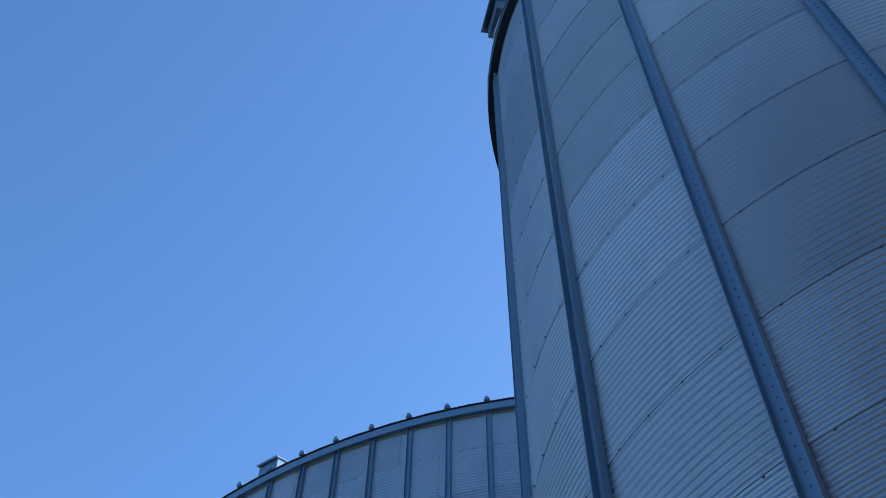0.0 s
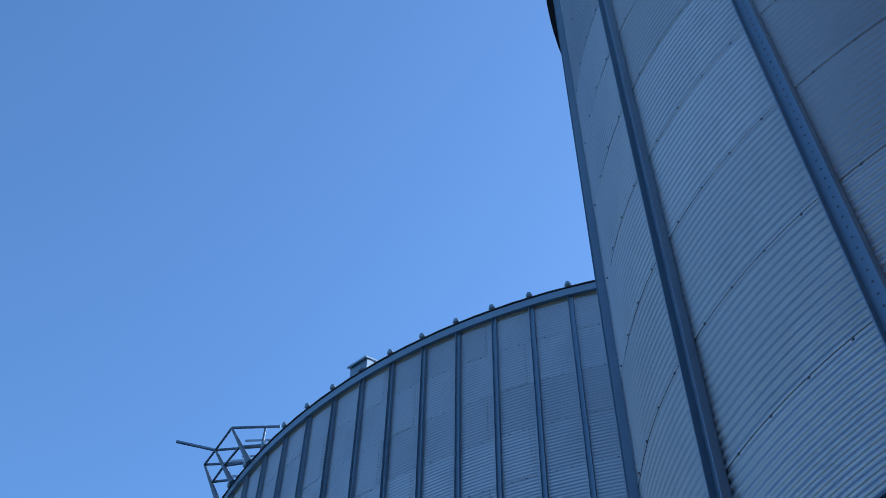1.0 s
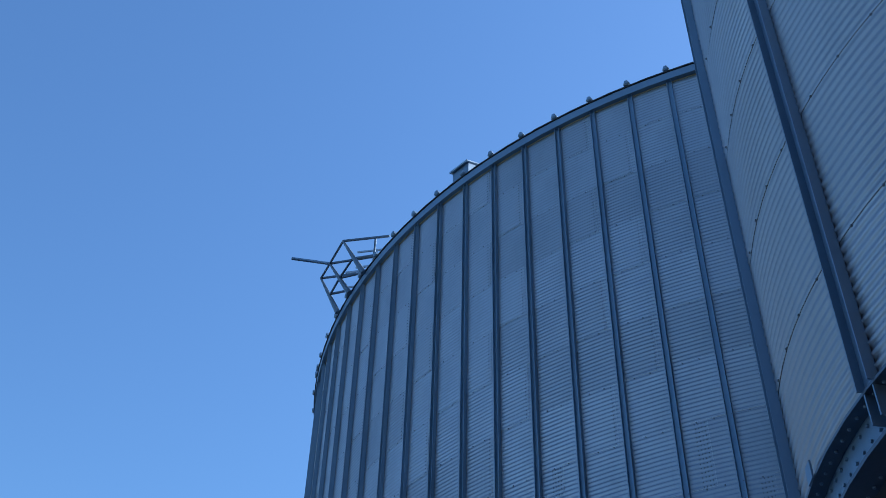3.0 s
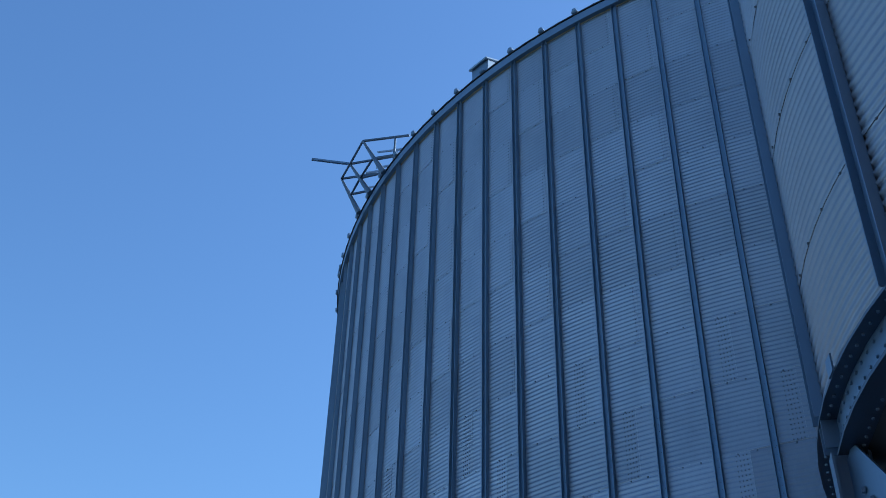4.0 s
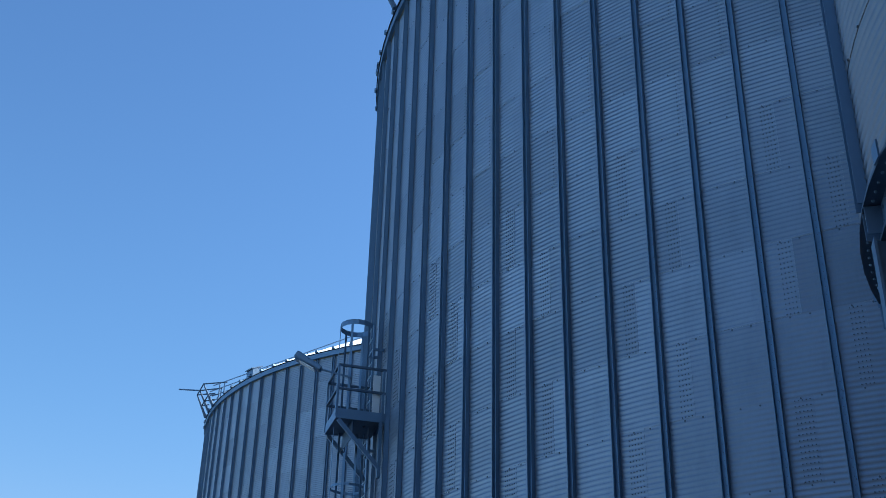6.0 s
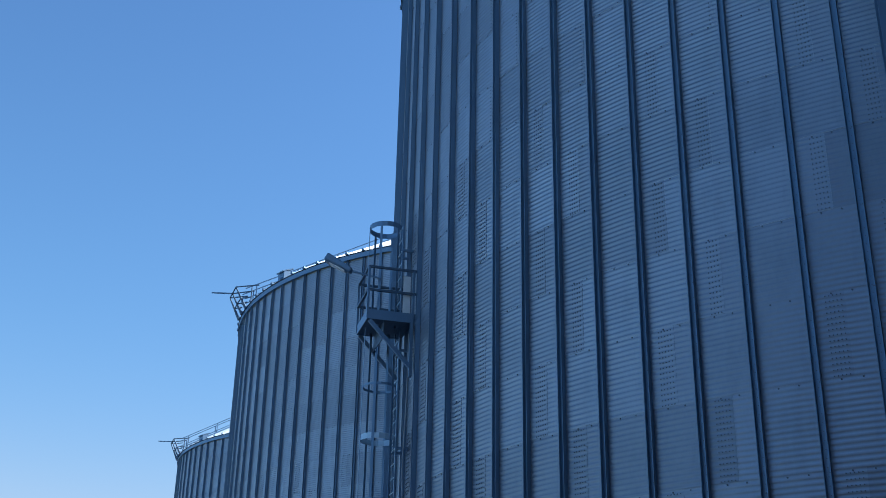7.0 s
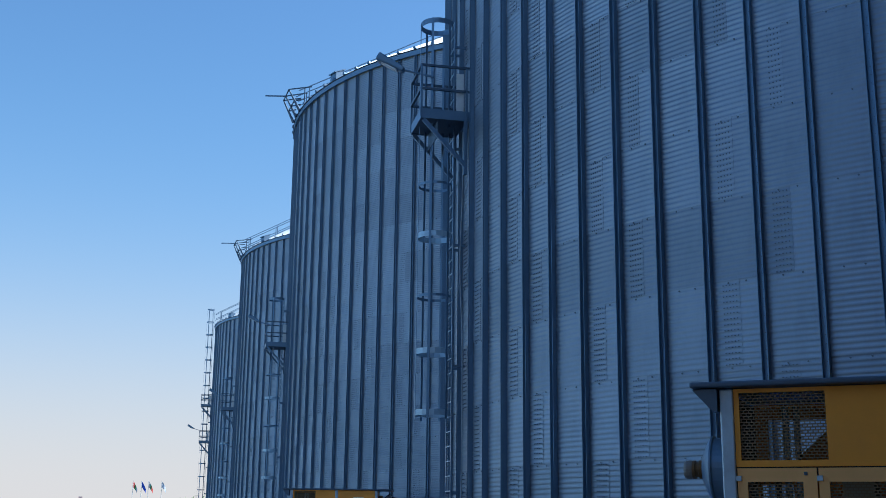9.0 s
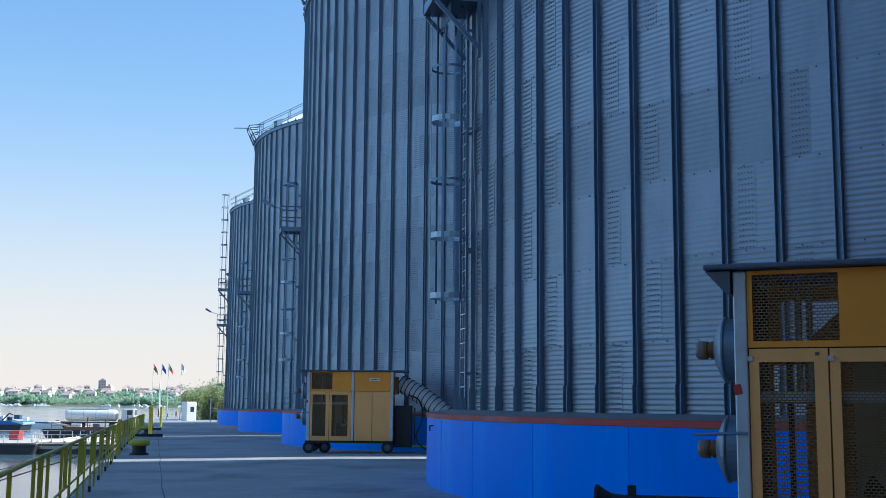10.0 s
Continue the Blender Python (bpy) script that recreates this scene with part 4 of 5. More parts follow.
    add_lathe(bm, [(0.0, 0.0), (0.20, 0.0), (0.22, 0.05), (0.22, 0.42), (0.17, 0.55), (0.0, 0.58)], 20, pose(1.25, 0.55, 0.5))
    part("compressor", bm, BLACK, c, "black compressor")
    bm = bmesh.new()
    add_lathe(bm, [(0.10, -0.02), (0.17, -0.03), (0.17, 0.03), (0.10, 0.02)], 24, pose(1.32, 0.25, 1.12, 90), close=True)
    part("pulley", bm, CAP, c, "dull brown steel pulley")
    part("bracket_bar", box((1.35, 0.03, 0.09), (0.88, 0.10, 1.74)), ALU, c)
    condenser_fan(c, 0.045, 0.45, 2.17)
    condenser_fan(c, 0.045, 0.45, 1.26)
    part("hook_bar", add_rod(bmesh.new(), (-0.34, -0.06, 1.40), (0.14, -0.06, 1.42), 0.014, 8), STEEL, c)
    # running gear
    for at in ((0.14, 0.05, 0.21), (0.66, 0.42, 0.21), (2.90, 0.05, 0.21), (0.14, deep, 0.21), (2.86, deep, 0.21)):
        wheel(c, at)
    for x in (0.35, 2.86):
        part("axle", add_rod(bmesh.new(), (x, 0.05, 0.22), (x, deep, 0.22), 0.035, 10), BLACK, c)
        part("axle_block", box((0.3, 0.5, 0.18), (x, deep / 2, 0.32)), BLACK, c)
    bm = bmesh.new()
    add_bar(bm, (2.9, 0.5, 0.28), (4.55, 0.5, 0.24), 0.08, 0.05)
    part("drawbar", bm, YELLOW, c, "yellow steel drawbar")
    # blower box and its frame at the far end
    part("blower_box", box((0.62, 0.9, 1.45), (length + 0.34, 0.75, 0.95), bevel=0.03), BLACK, c)
    part("blower_head", box((0.16, 0.8, 0.62), (length + 0.08, 0.65, 2.38), bevel=0.02), BRASS, c, "dark brown blower outlet")
    for x in (length + 0.12, length + 0.75):
        part("frame_post", box((0.06, 0.06, 1.3), (x, 0.25, 0.95)), BLACK, c)
    return c


def duct(m):
    """A ribbed flexible air duct, sagging from the chiller to the silo base."""
    d = thing("air_duct", "grey ribbed flexible air duct", "air duct", m)
    path = [Vector((0, 0, 0)).lerp(Vector((1.95, -0.8, -1.38)), k / 40) + Vector((0, 0, 0.10 * math.sin(math.pi * k / 40))) for k in range(41)]
    bm = bmesh.new()
    rings = []
    for k, p in enumerate(path):
        t = (path[min(k + 1, 40)] - path[max(k - 1, 0)]).normalized()
        q = t.to_track_quat('Z', 'Y').to_matrix()
        r = 0.30 + (0.012 if k % 3 == 0 else 0.0)
        rings.append([bm.verts.new(p + q @ Vector((r * math.cos(2 * math.pi * i / 20), r * math.sin(2 * math.pi * i / 20), 0))) for i in range(20)])
    for a, b in zip(rings, rings[1:]):
        for i in range(20):
            bm.faces.new((a[i], a[(i + 1) % 20], b[(i + 1) % 20], b[i]))
    part("sleeve", bm, CANVAS, d, smooth=True)
    for k in range(0, 41, 3):
        t = (path[min(k + 1, 40)] - path[max(k - 1, 0)]).normalized()
        q = Matrix.Translation(path[k]) @ t.to_track_quat('Z', 'Y').to_matrix().to_4x4()
        bm = bmesh.new()
        add_lathe(bm, [(0.305, -0.016), (0.327, -0.012), (0.327, 0.012), (0.305, 0.016)], 20, q, close=True)
        part("hoop", bm, BLACK, d)
    return d


chiller(pose(2.565, 10.30, quay_z(2.6, 10.3), 0, 0, -23.9))
far_x, far_y = -4.84, 40.9
chiller(pose(far_x, far_y, quay_z(far_x, far_y)), open_back=False)
duct(pose(far_x + 3.36, far_y + 0.65, quay_z(far_x, far_y) + 2.45))
cable("black_cable", "black power cable hanging at the chiller", [(far_x + 3.6, far_y + 0.2, 1.9), (far_x + 4.0, far_y, 1.7), (far_x + 4.1, far_y, 1.0), (far_x + 3.9, far_y, 0.4), (far_x + 4.4, far_y - 0.2, -0.1)], 0.025, RUBBER)

# a flanged pipe end lying before the silo base
pipe = thing("flanged_pipe", "black flanged steel pipe lying by the silo base", "pipe", pose(1.79, 13.7, quay_z(1.8, 13.7) + 0.49, 0, 0, -14))
bm = bmesh.new()
add_lathe(bm, [(0.10, 0.0), (0.24, 0.0), (0.24, 0.03), (0.19, 0.10), (0.14, 0.20), (0.13, 0.30), (0.13, 1.9), (0.10, 1.9)], 28, pose(0, 0, 0, 0, 90, 0), close=True)
part("pipe_body", bm, BLACK, pipe, smooth=False)
part("lug", box((0.10, 0.05, 0.14), (0.42, 0, 0.17), bevel=0.01), BLACK, pipe)
for x in (0.5, 1.6):
    part("pipe_saddle", box((0.08, 0.30, 0.50), (x, 0, -0.25)), BLACK, pipe)

# ---- quay furniture ----
RAIL_H, RAIL_STEP = 1.085, 3.66


def rail_panel(a):
    p = thing("quay_railing", "olive yellow painted steel quay railing", "railing", None, "quay railing panels")

    def at(s, h):
        return quay(a + s, 0.33 + 0.0075 * max(0.0, a + s - 48), h)
    for s in (0.0, 1.62):
        bm = bmesh.new()
        add_bar(bm, at(s, -0.05), at(s, RAIL_H - 0.02), 0.036, 0.045, up=ROW)
        post = part("post", bm, YELLOW, p)
        if s == 0.0:
            part("post_foot", box((0.05, 0.06, 0.16), at(s, 0.03), bevel=0.008), BLACK, post, "black painted post foot")
    bm = bmesh.new()
    add_bar(bm, at(0.74, 0.50), at(0.74, RAIL_H - 0.02), 0.055, 0.04, up=ROW)
    part("stay_plate", bm, YELLOW, p)
    bm = bmesh.new()
    add_rod(bm, at(0, RAIL_H), at(RAIL_STEP, RAIL_H), 0.024, 10)
    part("handrail", bm, YELLOW, p)
    for h in (0.33, 0.50):
        bm = bmesh.new()
        add_rod(bm, at(0.0, h), at(RAIL_STEP, h), 0.017, 8)
        part("mid_rail", bm, YELLOW, p)
    return p


for i in range(-3, 23):
    rail_panel(12.15 + RAIL_STEP * i)
gate_post = quay(41.0, 0.34)
gp = thing("railing_end_post", "bright yellow painted steel end post of the quay railing", "post", pose(gate_post.x, gate_post.y, gate_post.z))
part("post", box((0.11, 0.11, 1.25), (0, 0, 0.575), bevel=0.01), YELLOW, gp)


def bollard(m):
    b = thing("mooring_bollard", "black mooring bollard with a yellow mushroom cap", "bollard", m, "mooring bollards")
    bm = bmesh.new()
    add_lathe(bm, [(0.0, -0.05), (0.30, -0.05), (0.30, 0.02), (0.23, 0.05), (0.21, 0.12), (0.22, 0.27), (0.0, 0.27)], 28)
    part("stem", bm, BLACK, b, smooth=False)
    bm = bmesh.new()
    add_lathe(bm, [(0.20, 0.25), (0.31, 0.28), (0.34, 0.34), (0.33, 0.40), (0.25, 0.45), (0.10, 0.475), (0.0, 0.48)], 28)
    part("cap", bm, YELLOW, b, "faded yellow cap", smooth=True)
    return b


spots = [(-10.35, 39.8), (-18.0, 71.0)]
first_bollard = bollard(pose(spots[0][0], spots[0][1], quay_z(*spots[0]) + 0.03) @ Matrix.Scale(1.07, 4))
for x, y in spots[1:]:
    copy_thing(first_bollard, pose(x, y, quay_z(x, y)))
for a, c, w, h in ((67.5, 1.27, 0.12, 1.62), (97.0, 1.98, 0.10, 1.6)):
    p = quay(a, c)
    t = thing("yellow_post", "tall yellow painted steel post", "post", pose(p.x, p.y, p.z), "yellow posts")
    bm = bmesh.new()
    add_rod(bm, (0, 0, -0.1), (0, 0, h), w, 14)
    add_rod(bm, (0, 0, h), (0, 0, h + 0.03), w * 0.8, 14)
    part("tube", bm, YELLOW, t)
bm = bmesh.new()
for a, w in ((65.5, 0.5), (84, 0.4)):
    p = quay(a, 1.0)
    t = thing("timber_fender", "black timber beam lying on the quay", "beam", pose(p.x, p.y, p.z + 0.09, 0, 0, 14))
    part("beam", box((1.9, w, 0.14), bevel=0.02), BLACK, t)

# joints in the concrete
for across in (1.7,):
    bm = bmesh.new()
    prev = None
    for k in range(60):
        a = -10 + k * 2.6
        w = 0.009 + 0.007 * noise.noise(Vector((a * 0.7, across, 0)))
        off = 0.05 * noise.noise(Vector((a * 0.3, across, 4)))
        cur = [bm.verts.new(quay(a, across + off + s * w, 0.005)) for s in (-1, 1)]
        if prev:
            bm.faces.new((prev[0], prev[1], cur[1], cur[0]))
        prev = cur
    me = bpy.data.meshes.new("trim")
    bm.to_mesh(me)
    bm.free()
    me.materials.append(TAR)
    tagged(new("trim", me), "dark tar joint in the quay concrete", "joint", kind="structure")

# slack mooring ropes down to the water side
for (x0, y0, z0), (x1, y1, z1), sag in (((-15.9, 57.8, -0.1), (-22.5, 35.0, -2.3), 0.35), ((-12.9, 45.6, -0.1), (-20.0, 27.0, -2.6), 0.3)):
    pts = [(x0 + (x1 - x0) * i / 6, y0 + (y1 - y0) * i / 6, z0 + (z1 - z0) * i / 6 - sag * math.sin(math.pi * i / 6)) for i in range(7)]
    cable("mooring_rope", "grey slack mooring rope running down to the water", pts, 0.022, ROPE)

# hairline cracks across the concrete
crack_rng = random.Random(11)
for a0, c0, turn, length in ((9.5, 2.6, 62, 2.6), (12.5, 3.4, 100, 1.8), (15.0, 2.3, 80, 3.2), (21.0, 3.0, 95, 4.2), (28.0, 2.0, 70, 3.0), (30.5, 4.2, 88, 5.0), (14.0, 0.7, 20, 2.4), (24.0, 0.9, 12, 4.0)):
    bm = bmesh.new()
    prev, a, c, head = None, a0, c0, radians(turn)
    for k in range(int(length / 0.16)):
        w = 0.004 + 0.005 * crack_rng.random()
        side = (-math.sin(head) * w, math.cos(head) * w)
        cur = [bm.verts.new(quay(a + s * side[0], c + s * side[1], 0.004)) for s in (-1, 1)]
        if prev:
            bm.faces.new((prev[0], prev[1], cur[1], cur[0]))
        prev = cur
        head += crack_rng.uniform(-0.45, 0.45) + 0.25 * (radians(turn) - head)
        a, c = a + 0.16 * math.cos(head), c + 0.16 * math.sin(head)
    me = bpy.data.meshes.new("crack")
    bm.to_mesh(me)
    bm.free()
    me.materials.append(TAR)
    tagged(new("trim_crack", me), "dark hairline crack in the quay concrete", "crack", kind="structure")

# a small iron hook on the foundation ring
hook_at = ring_at(261.8, R_BASE - 0.01)
hook = thing("wall_hook", "small black iron hook on the blue foundation ring", "hook", pose(14.62 + hook_at.x, 25.28 + hook_at.y, 1.12, 0, 0, -261.8))
part("arm", box((0.10, 0.08, 0.022), (0, 0.04, 0.06)), BLACK, hook)
part("peg", box((0.024, 0.024, 0.11), (0.038, 0.068, 0.012)), BLACK, hook)

# ---- river craft beyond the railing ----
HULL = material("tarred_hull", (0.03, 0.03, 0.033), rough=0.6, vary=0.25, scale=0.4, grain=6, bump=0.2, stain=(0.10, 0.07, 0.06), stain_amount=0.3, stain_scale=0.5)
DECK = material("deck_planks", (0.60, 0.52, 0.42), rough=0.8, vary=0.15, scale=0.5, grain=8, bump=0.2)
BLUE_HULL = material("blue_hull", (0.05, 0.16, 0.42), rough=0.5, vary=0.15, scale=0.5, bump=0.1)
RED_BOX = material("red_box", (0.42, 0.05, 0.05), rough=0.55, vary=0.12, scale=0.8, bump=0.1)


def barge(name, label, x, y, turn, l, w, h, hull, deck=DECK, sunk=0.0):
    b = thing(name, label, "barge", pose(x, y, WATER - sunk, 0, 0, turn), "river barges")
    bm = bmesh.new()
    add_box(bm, (l, w, h + 0.8), (0, 0, (h - 0.8) / 2), bevel=0.25, segments=2)
    for v in bm.verts:
        if v.co.z < 0.2:
            v.co.x *= 0.93
    part("hull", bm, hull, b)
    part("deck", box((l * 0.985, w * 0.96, 0.08), (0, 0, h + 0.042)), deck, b)
    part("rubbing_strake", box((l * 1.004, w * 1.02, 0.16), (0, 0, h - 0.2)), HULL, b)
    return b


def ship_rail(b, x0, x1, y, z, h=1.0, step=1.6, mat=WHITE):
    k = max(1, round((x1 - x0) / step))
    for i in range(k + 1):
        part("rail_post", box((0.06, 0.06, h), (x0 + (x1 - x0) * i / k, y, z + h / 2)), mat, b)
    for q in (0.5, 1.0):
        part("rail", box((x1 - x0, 0.05, 0.05), ((x0 + x1) / 2, y, z + h * q)), mat, b)


# landing pontoon, nearest
p = barge("landing_pontoon", "white railed landing pontoon with a black hull", -53.0, 142.0, 3, 12, 18, 1.6, HULL, sunk=0.4)
ship_rail(p, -5.5, 5.5, -8.8, 1.65)
ship_rail(p, -5.5, 5.5, 8.6, 1.65)
part("deck_house", box((2.2, 2.4, 1.3), (-3.2, 0.6, 2.33), bevel=0.06), WHITE, p)
bx = part("cargo_box", box((1.2, 1.6, 1.15), (0.5, 1.6, 2.25), bevel=0.04), RED_BOX, p, "red steel box")
part("mast", add_rod(bmesh.new(), (-1.1, 0, 1.5), (-1.1, 0, 5.0), 0.06, 8), WHITE, p)
q = barge("landing_stage", "pale timber landing stage on dark floats", -41.2, 144.5, 3, 13.5, 19, 1.25, DECK)
part("float", box((13.6, 19.3, 0.75), (0, 0, 0.2)), HULL, q)
ship_rail(q, -6.0, 1.0, -9.2, 1.3, 0.9, 1.3)
ship_rail(q, -6.0, 6.0, 9.0, 1.3, 0.9, 1.3)
ship_rail(q, -6.6, -5.6, -9.6, -0.6, 2.9, 0.5)
part("gangway", box((8, 1.6, 0.18), (3.0, 0.6, 1.75), Euler((0, radians(-5), 0)).to_matrix()), DECK, q)

for i in range(9):
    part("deck_beam", box((0.22, 18.4, 0.16), (-6.2 + 1.55 * i, 0, 1.41)), DECK, q)
for x, y in ((4.6, -6.5), (3.2, 2.0), (-3.8, 4.5)):
    part("mooring_post", add_rod(bmesh.new(), (x, y, 1.2), (x, y, 2.5), 0.16, 10), BLACK, q)
# ferry with the tank lorry
f = barge("river_ferry", "rusty flat river ferry with raised ramp", -51.5, 196.0, 4, 29, 9, 1.5, HULL)
part("ferry_ramp", box((5, 6, 0.25), (-11.5, 0, 2.1), Euler((0, radians(10), 0)).to_matrix()), DECK, f)
ship_rail(f, -13, 13.5, -4.2, 1.55, 1.0, 2.0, DARK)
part("bulwark", box((22, 0.15, 0.7), (0, -4.45, 1.5)), RUST, f, "rust-red bulwark plate")
for x, h in ((-7.5, 1.9), (-4.6, 1.6), (-1.0, 2.2), (4.0, 3.4), (5.5, 2.6), (6.9, 3.0), (8.5, 2.2)):
    part("stanchion", box((0.18, 0.18, h), (x, -3.0, 1.5 + h / 2)), RUST, f)
for x, l, mat in ((-9.4, 1.6, WHITE), (-6.2, 1.0, DARK), (-2.6, 1.3, RUST), (1.2, 0.9, WHITE), (4.7, 1.4, WHITE), (7.7, 1.1, RUST), (10.5, 1.8, WHITE)):
    part("deck_locker", box((l, 1.2, 0.8), (x, -2.2, 1.95), bevel=0.06), mat, f)
part("mast", add_rod(bmesh.new(), (3.0, 3.2, 1.5), (3.0, 3.2, 9.5), 0.09, 8), WHITE, f)

lorry = thing("tank_lorry", "white tank lorry parked on the ferry", "lorry", pose(-58.9, 194.5, WATER + 1.58, 0, 0, 4))
bm = bmesh.new()
add_lathe(bm, [(0.0, -4.2), (0.62, -4.15), (0.88, -3.9), (0.94, -3.6), (0.94, 3.9), (0.88, 4.2), (0.62, 4.45), (0.0, 4.5)], 28, pose(0, 0, 2.15, 0, 90, 0))
tank = part("tank", bm, WHITE, lorry, "white cylindrical tank", smooth=True)
for x in (-3.0, -1.0, 1.0, 3.0):
    bm = bmesh.new()
    add_lathe(bm, [(0.94, -0.04), (0.955, -0.04), (0.955, 0.04), (0.94, 0.04)], 28, pose(x, 0, 2.15, 0, 90, 0), close=True)
    part("band", bm, ALU, tank)
part("walkway", box((6.5, 0.6, 0.08), (-0.3, 0, 3.13)), ALU, tank)
part("chassis", box((10.5, 1.0, 0.25), (0.5, 0, 0.95)), BLACK, lorry)
for x in (-3.9, -2.7, -1.5, 3.7, 6.2):
    wheel(lorry, (x, -0.95, 0.5), 0.5)
    wheel(lorry, (x, 0.95, 0.5), 0.5)
cab = part("cab", box((2.1, 2.3, 2.3), (6.3, 0, 2.1), bevel=0.18), WHITE, lorry, "white lorry cab")
part("side_window", box((0.9, 0.04, 0.8), (6.6, -1.155, 2.6), bevel=0.03), GLASS, cab)
part("windscreen", box((0.04, 1.9, 0.9), (7.355, 0, 2.6), bevel=0.03), GLASS, cab)
part("mudguard", box((1.3, 0.3, 0.2), (6.2, -1.0, 1.1), bevel=0.06), BLACK, cab)

# work barge with winches
w = barge("work_barge", "dark work barge with a blue rail and winches", -98.5, 238.0, 2, 27, 7, 2.3, HULL, sunk=0.6)
part("blue_band", box((27.2, 7.25, 0.75), (0, 0, 2.15), bevel=0.08), BLUE_HULL, w, "blue painted band")
part("bow_plate", box((2.4, 7.4, 0.5), (12.6, 0, 2.3), Euler((0, radians(16), 0)).to_matrix(), bevel=0.06), ALU, w, "pale blue bow plate")
ship_rail(w, -13, 11, -3.4, 2.4, 0.9, 2.0, DARK)
ship_rail(w, -13, 11, 3.4, 2.4, 0.9, 2.0, WHITE)
for x in (2.2, 5.2, 9.4):
    bm = bmesh.new()
    add_rod(bm, (x - 0.9, -1.2, 2.4), (x + 0.6, -1.2, 4.0), 0.14, 8)
    add_rod(bm, (x + 0.6, -1.2, 4.0), (x + 1.4, -1.2, 3.7), 0.11, 8)
    part("davit", bm, BLACK, w)
    part("winch", box((0.9, 0.7, 0.9), (x + 0.2, 0.5, 2.8), bevel=0.1), BLACK, w)
for x, l, h, mat in ((0.4, 1.8, 1.0, WHITE), (3.6, 1.3, 0.8, RUST), (7.0, 2.0, 1.1, WHITE), (10.8, 1.2, 1.3, DARK), (12.4, 1.0, 0.8, WHITE)):
    part("deck_locker", box((l, 1.6, h), (x, 1.9, 2.38 + h / 2), bevel=0.08), mat, w)
part("mast", add_rod(bmesh.new(), (4.4, 1.5, 2.3), (4.4, 1.5, 7.4), 0.09, 8), BLACK, w)
part("mast", add_rod(bmesh.new(), (-0.6, 1.5, 2.3), (-0.6, 1.5, 8.6), 0.09, 8), WHITE, w)
part("deck_house", box((6, 4, 1.6), (-6.0, 0.5, 3.1), bevel=0.1), WHITE, w)

# a low pale launch beyond its bow
launch = thing("launch", "low pale blue launch lying on the river", "boat", pose(-87.0, 258.0, WATER, 0, 0, -3))
bm = bmesh.new()
add_box(bm, (9.5, 2.6, 1.3), (0, 0, 0.45), bevel=0.2, segments=2)
for v in bm.verts:
    if v.co.x > 2:
        v.co.y *= 0.45
        v.co.z += 0.25
part("hull", bm, WHITE, launch)
part("coaming", box((5.2, 2.2, 0.35), (-1.2, 0, 1.2), bevel=0.08), BLUE_HULL, launch)
part("screen", box((0.08, 1.8, 0.6), (1.6, 0, 1.5), Euler((0, radians(-25), 0)).to_matrix()), GLASS, launch)

# ---- the end of the quay ----
booth = thing("guard_booth", "white rounded guard booth with a small window", "booth", pose(-30.15, 138.0, quay_z(-30.15, 138) - 0.22, 0, 0, 36))
bm = bmesh.new()
add_box(bm, (1.36, 1.36, 2.45), (0, 0, 1.225), bevel=0.16, segments=3)
part("shell", bm, WHITE, booth)
win = part("window", box((0.44, 0.05, 0.58), (0.1, -0.672, 1.55), bevel=0.02), GLASS, booth, "small dark window")
part("window_frame", box((0.54, 0.03, 0.68), (0.1, -0.667, 1.55), bevel=0.02), ALU, win)


def cloth(name, colours):
    m = bpy.data.materials.new(name)
    m.use_nodes = True
    n, lk = m.node_tree.nodes, m.node_tree.links
    co = n.new("ShaderNodeTexCoord")
    sep = n.new("ShaderNodeSeparateXYZ")
    ramp = n.new("ShaderNodeValToRGB")
    ramp.color_ramp.interpolation = 'CONSTANT'
    while len(ramp.color_ramp.elements) < len(colours):
        ramp.color_ramp.elements.new(0.5)
    for i, (e, c) in enumerate(zip(ramp.color_ramp.elements, colours)):
        e.position, e.color = i / len(colours), (*c, 1)
    lk.new(co.outputs["Generated"], sep.inputs[0])
    lk.new(sep.outputs["X"], ramp.inputs[0])
    lk.new(ramp.outputs[0], n["Principled BSDF"].inputs["Base Color"])
    n["Principled BSDF"].inputs["Roughness"].default_value = 0.8
    return m


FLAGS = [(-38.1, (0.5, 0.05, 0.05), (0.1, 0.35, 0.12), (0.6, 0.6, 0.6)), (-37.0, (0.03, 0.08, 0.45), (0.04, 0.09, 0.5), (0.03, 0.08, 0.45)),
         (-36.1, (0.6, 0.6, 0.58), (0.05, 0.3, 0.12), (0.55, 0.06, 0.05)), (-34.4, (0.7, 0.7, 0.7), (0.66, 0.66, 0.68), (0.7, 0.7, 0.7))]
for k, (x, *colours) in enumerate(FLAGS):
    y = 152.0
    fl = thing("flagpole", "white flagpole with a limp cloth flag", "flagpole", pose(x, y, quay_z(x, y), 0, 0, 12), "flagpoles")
    part("pole", add_rod(bmesh.new(), (0, 0, 0), (0, 0, 7.35), 0.045, 8, 0.03), WHITE, fl)
    bm = bmesh.new()
    rows = []
    for i in range(9):
        s = i / 8
        rows.append([bm.verts.new((0.05 + 0.72 * s * (1 - 0.25 * s), 0.12 * math.sin(5 * s + k), 7.25 - 1.0 * s - 0.75 * q * (1 - 0.3 * s))) for q in (0, 0.5, 1)])
    for a, b in zip(rows, rows[1:]):
        for i in range(2):
            bm.faces.new((a[i], b[i], b[i + 1], a[i + 1]))
    part("flag", bm, cloth("flag_cloth", colours), fl, smooth=True)

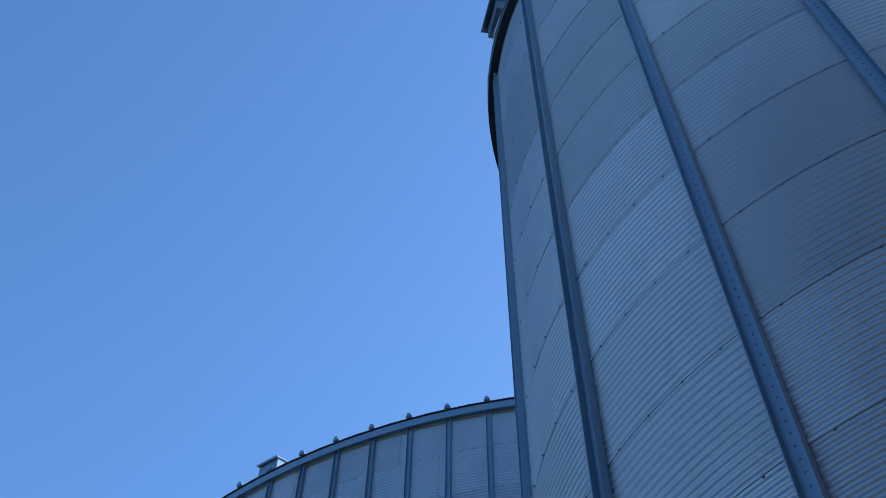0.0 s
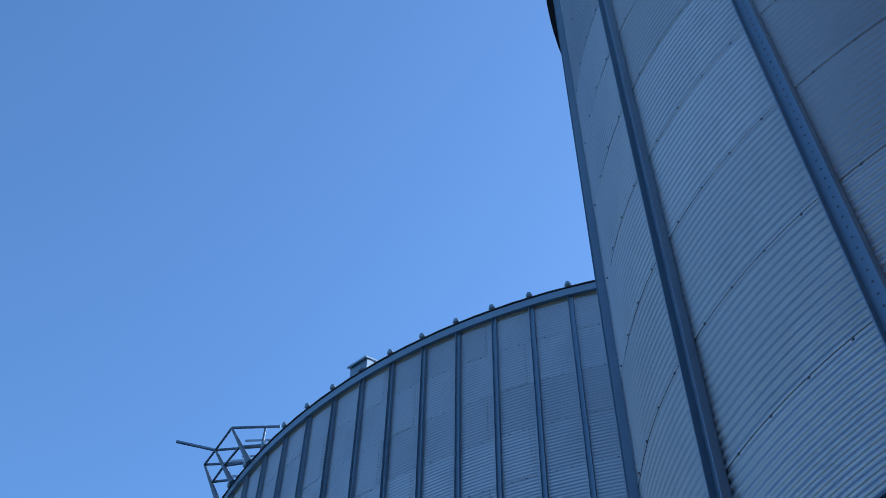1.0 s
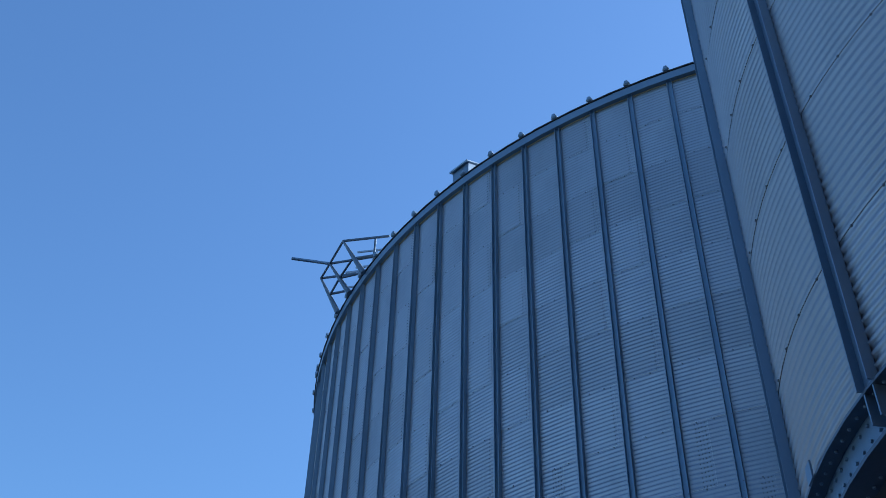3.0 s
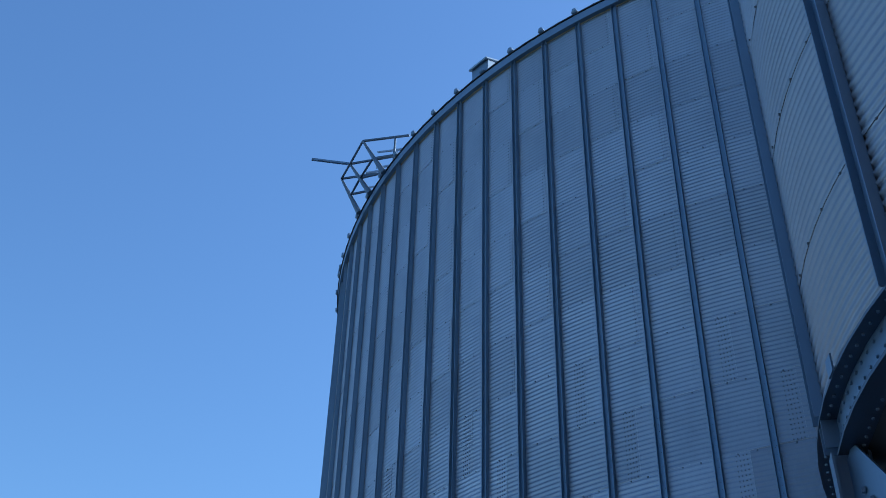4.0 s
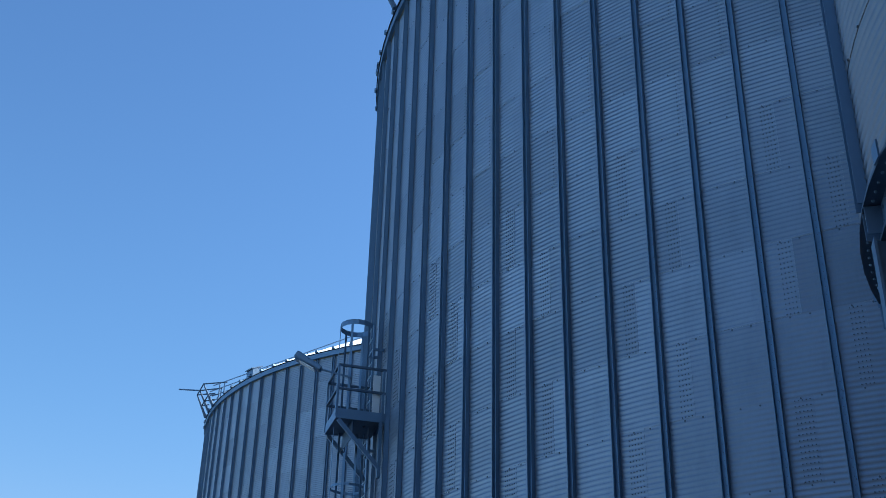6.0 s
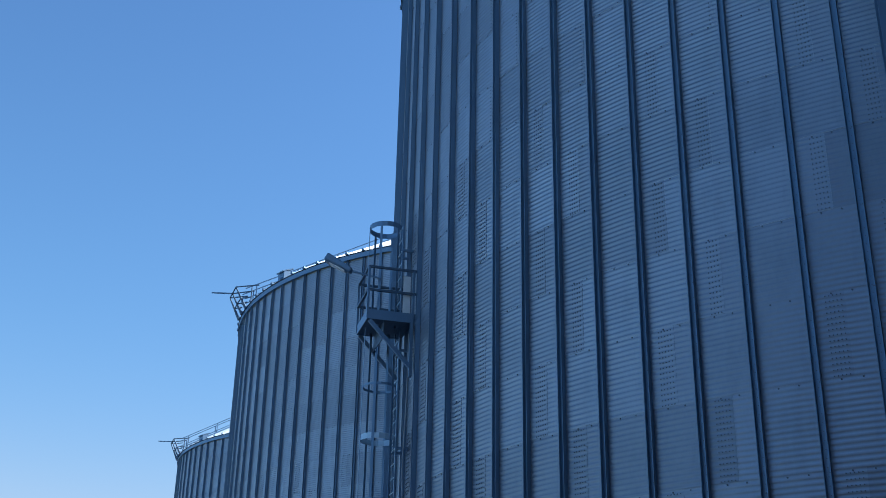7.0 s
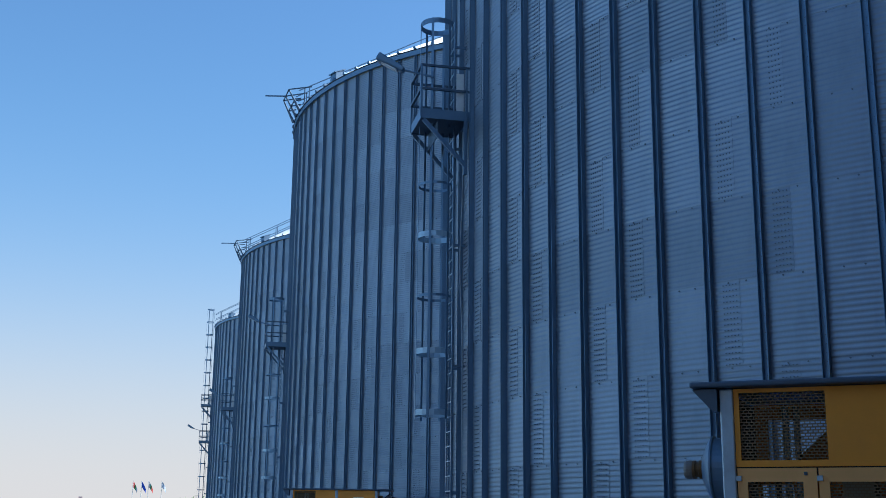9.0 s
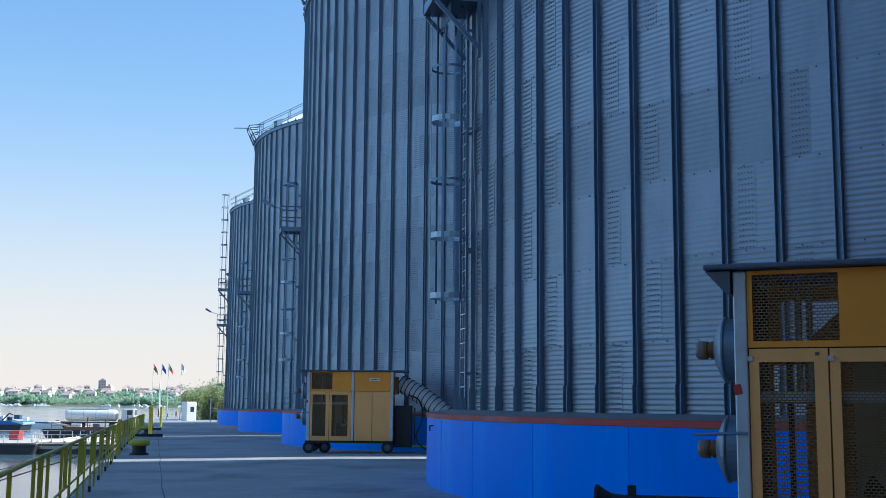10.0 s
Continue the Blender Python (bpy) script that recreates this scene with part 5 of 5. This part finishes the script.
WILLOW = material("willow_leaves", (0.30, 0.33, 0.16), rough=0.7, vary=0.2, scale=0.8, bump=0, island_tone=0.4)
leafy(WILLOW, (0.52, 0.58, 0.24))
BARK = material("bark", (0.13, 0.10, 0.075), rough=0.9, vary=0.25, scale=3, bump=0.5)


def tree(x, y, h, seed):
    r = random.Random(seed)
    t = thing("willow_tree", "bushy grey-green willow tree", "tree", pose(x, y, quay_z(x, y) - 0.3), "willow trees")
    bm = bmesh.new()
    tips = []
    add_rod(bm, (0, 0, 0), (0.1, 0, h * 0.35), 0.16, 8, 0.11)
    for i in range(9):
        a = r.uniform(0, 2 * math.pi)
        q = r.uniform(0.3, 1.0)
        tip = Vector((q * h * 0.36 * math.cos(a), q * h * 0.36 * math.sin(a), h * r.uniform(0.55, 0.95)))
        add_rod(bm, (0.1, 0, h * r.uniform(0.15, 0.35)), tip, 0.06, 6, 0.015)
        tips.append(tip)
    part("trunk", bm, BARK, t)
    verts, faces = [], []
    for i in range(3600):
        tip = r.choice(tips)
        c = tip * r.uniform(0.12, 1.0) + Vector((r.gauss(0, 0.36), r.gauss(0, 0.36), r.gauss(0, 0.5)))
        c.z = max(c.z, 0.4)
        s = r.uniform(0.06, 0.14)
        u = Vector((r.gauss(0, 1), r.gauss(0, 1), r.gauss(0, 0.6))).normalized()
        v = u.cross(Vector((r.gauss(0, 1), r.gauss(0, 1), r.gauss(0, 1)))).normalized()
        k = len(verts)
        verts += [c - u * s * 1.6, c + v * s * 0.6, c + u * s * 1.6, c - v * s * 0.6]
        faces.append((k, k + 1, k + 2, k + 3))
    part_mesh("crown", mesh_of("crown", verts, faces, WILLOW), t, kind="stuff")


for i, (x, y, h) in enumerate(((-31.6, 146, 4.3), (-30.3, 149, 5.3), (-28.9, 147, 4.9), (-27.6, 150, 5.9), (-33.0, 152, 3.8), (-26.0, 149, 6.3))):
    tree(x, y, h, i)
lattice = thing("wire_fence_post", "thin grey metal post with a cross arm", "post", pose(-24.2, 121, quay_z(-24.2, 121)))
part("upright", box((0.08, 0.08, 2.6), (0, 0, 1.3)), WHITE, lattice)
part("cross_arm", box((0.8, 0.06, 0.06), (0.2, 0, 1.5)), WHITE, lattice)
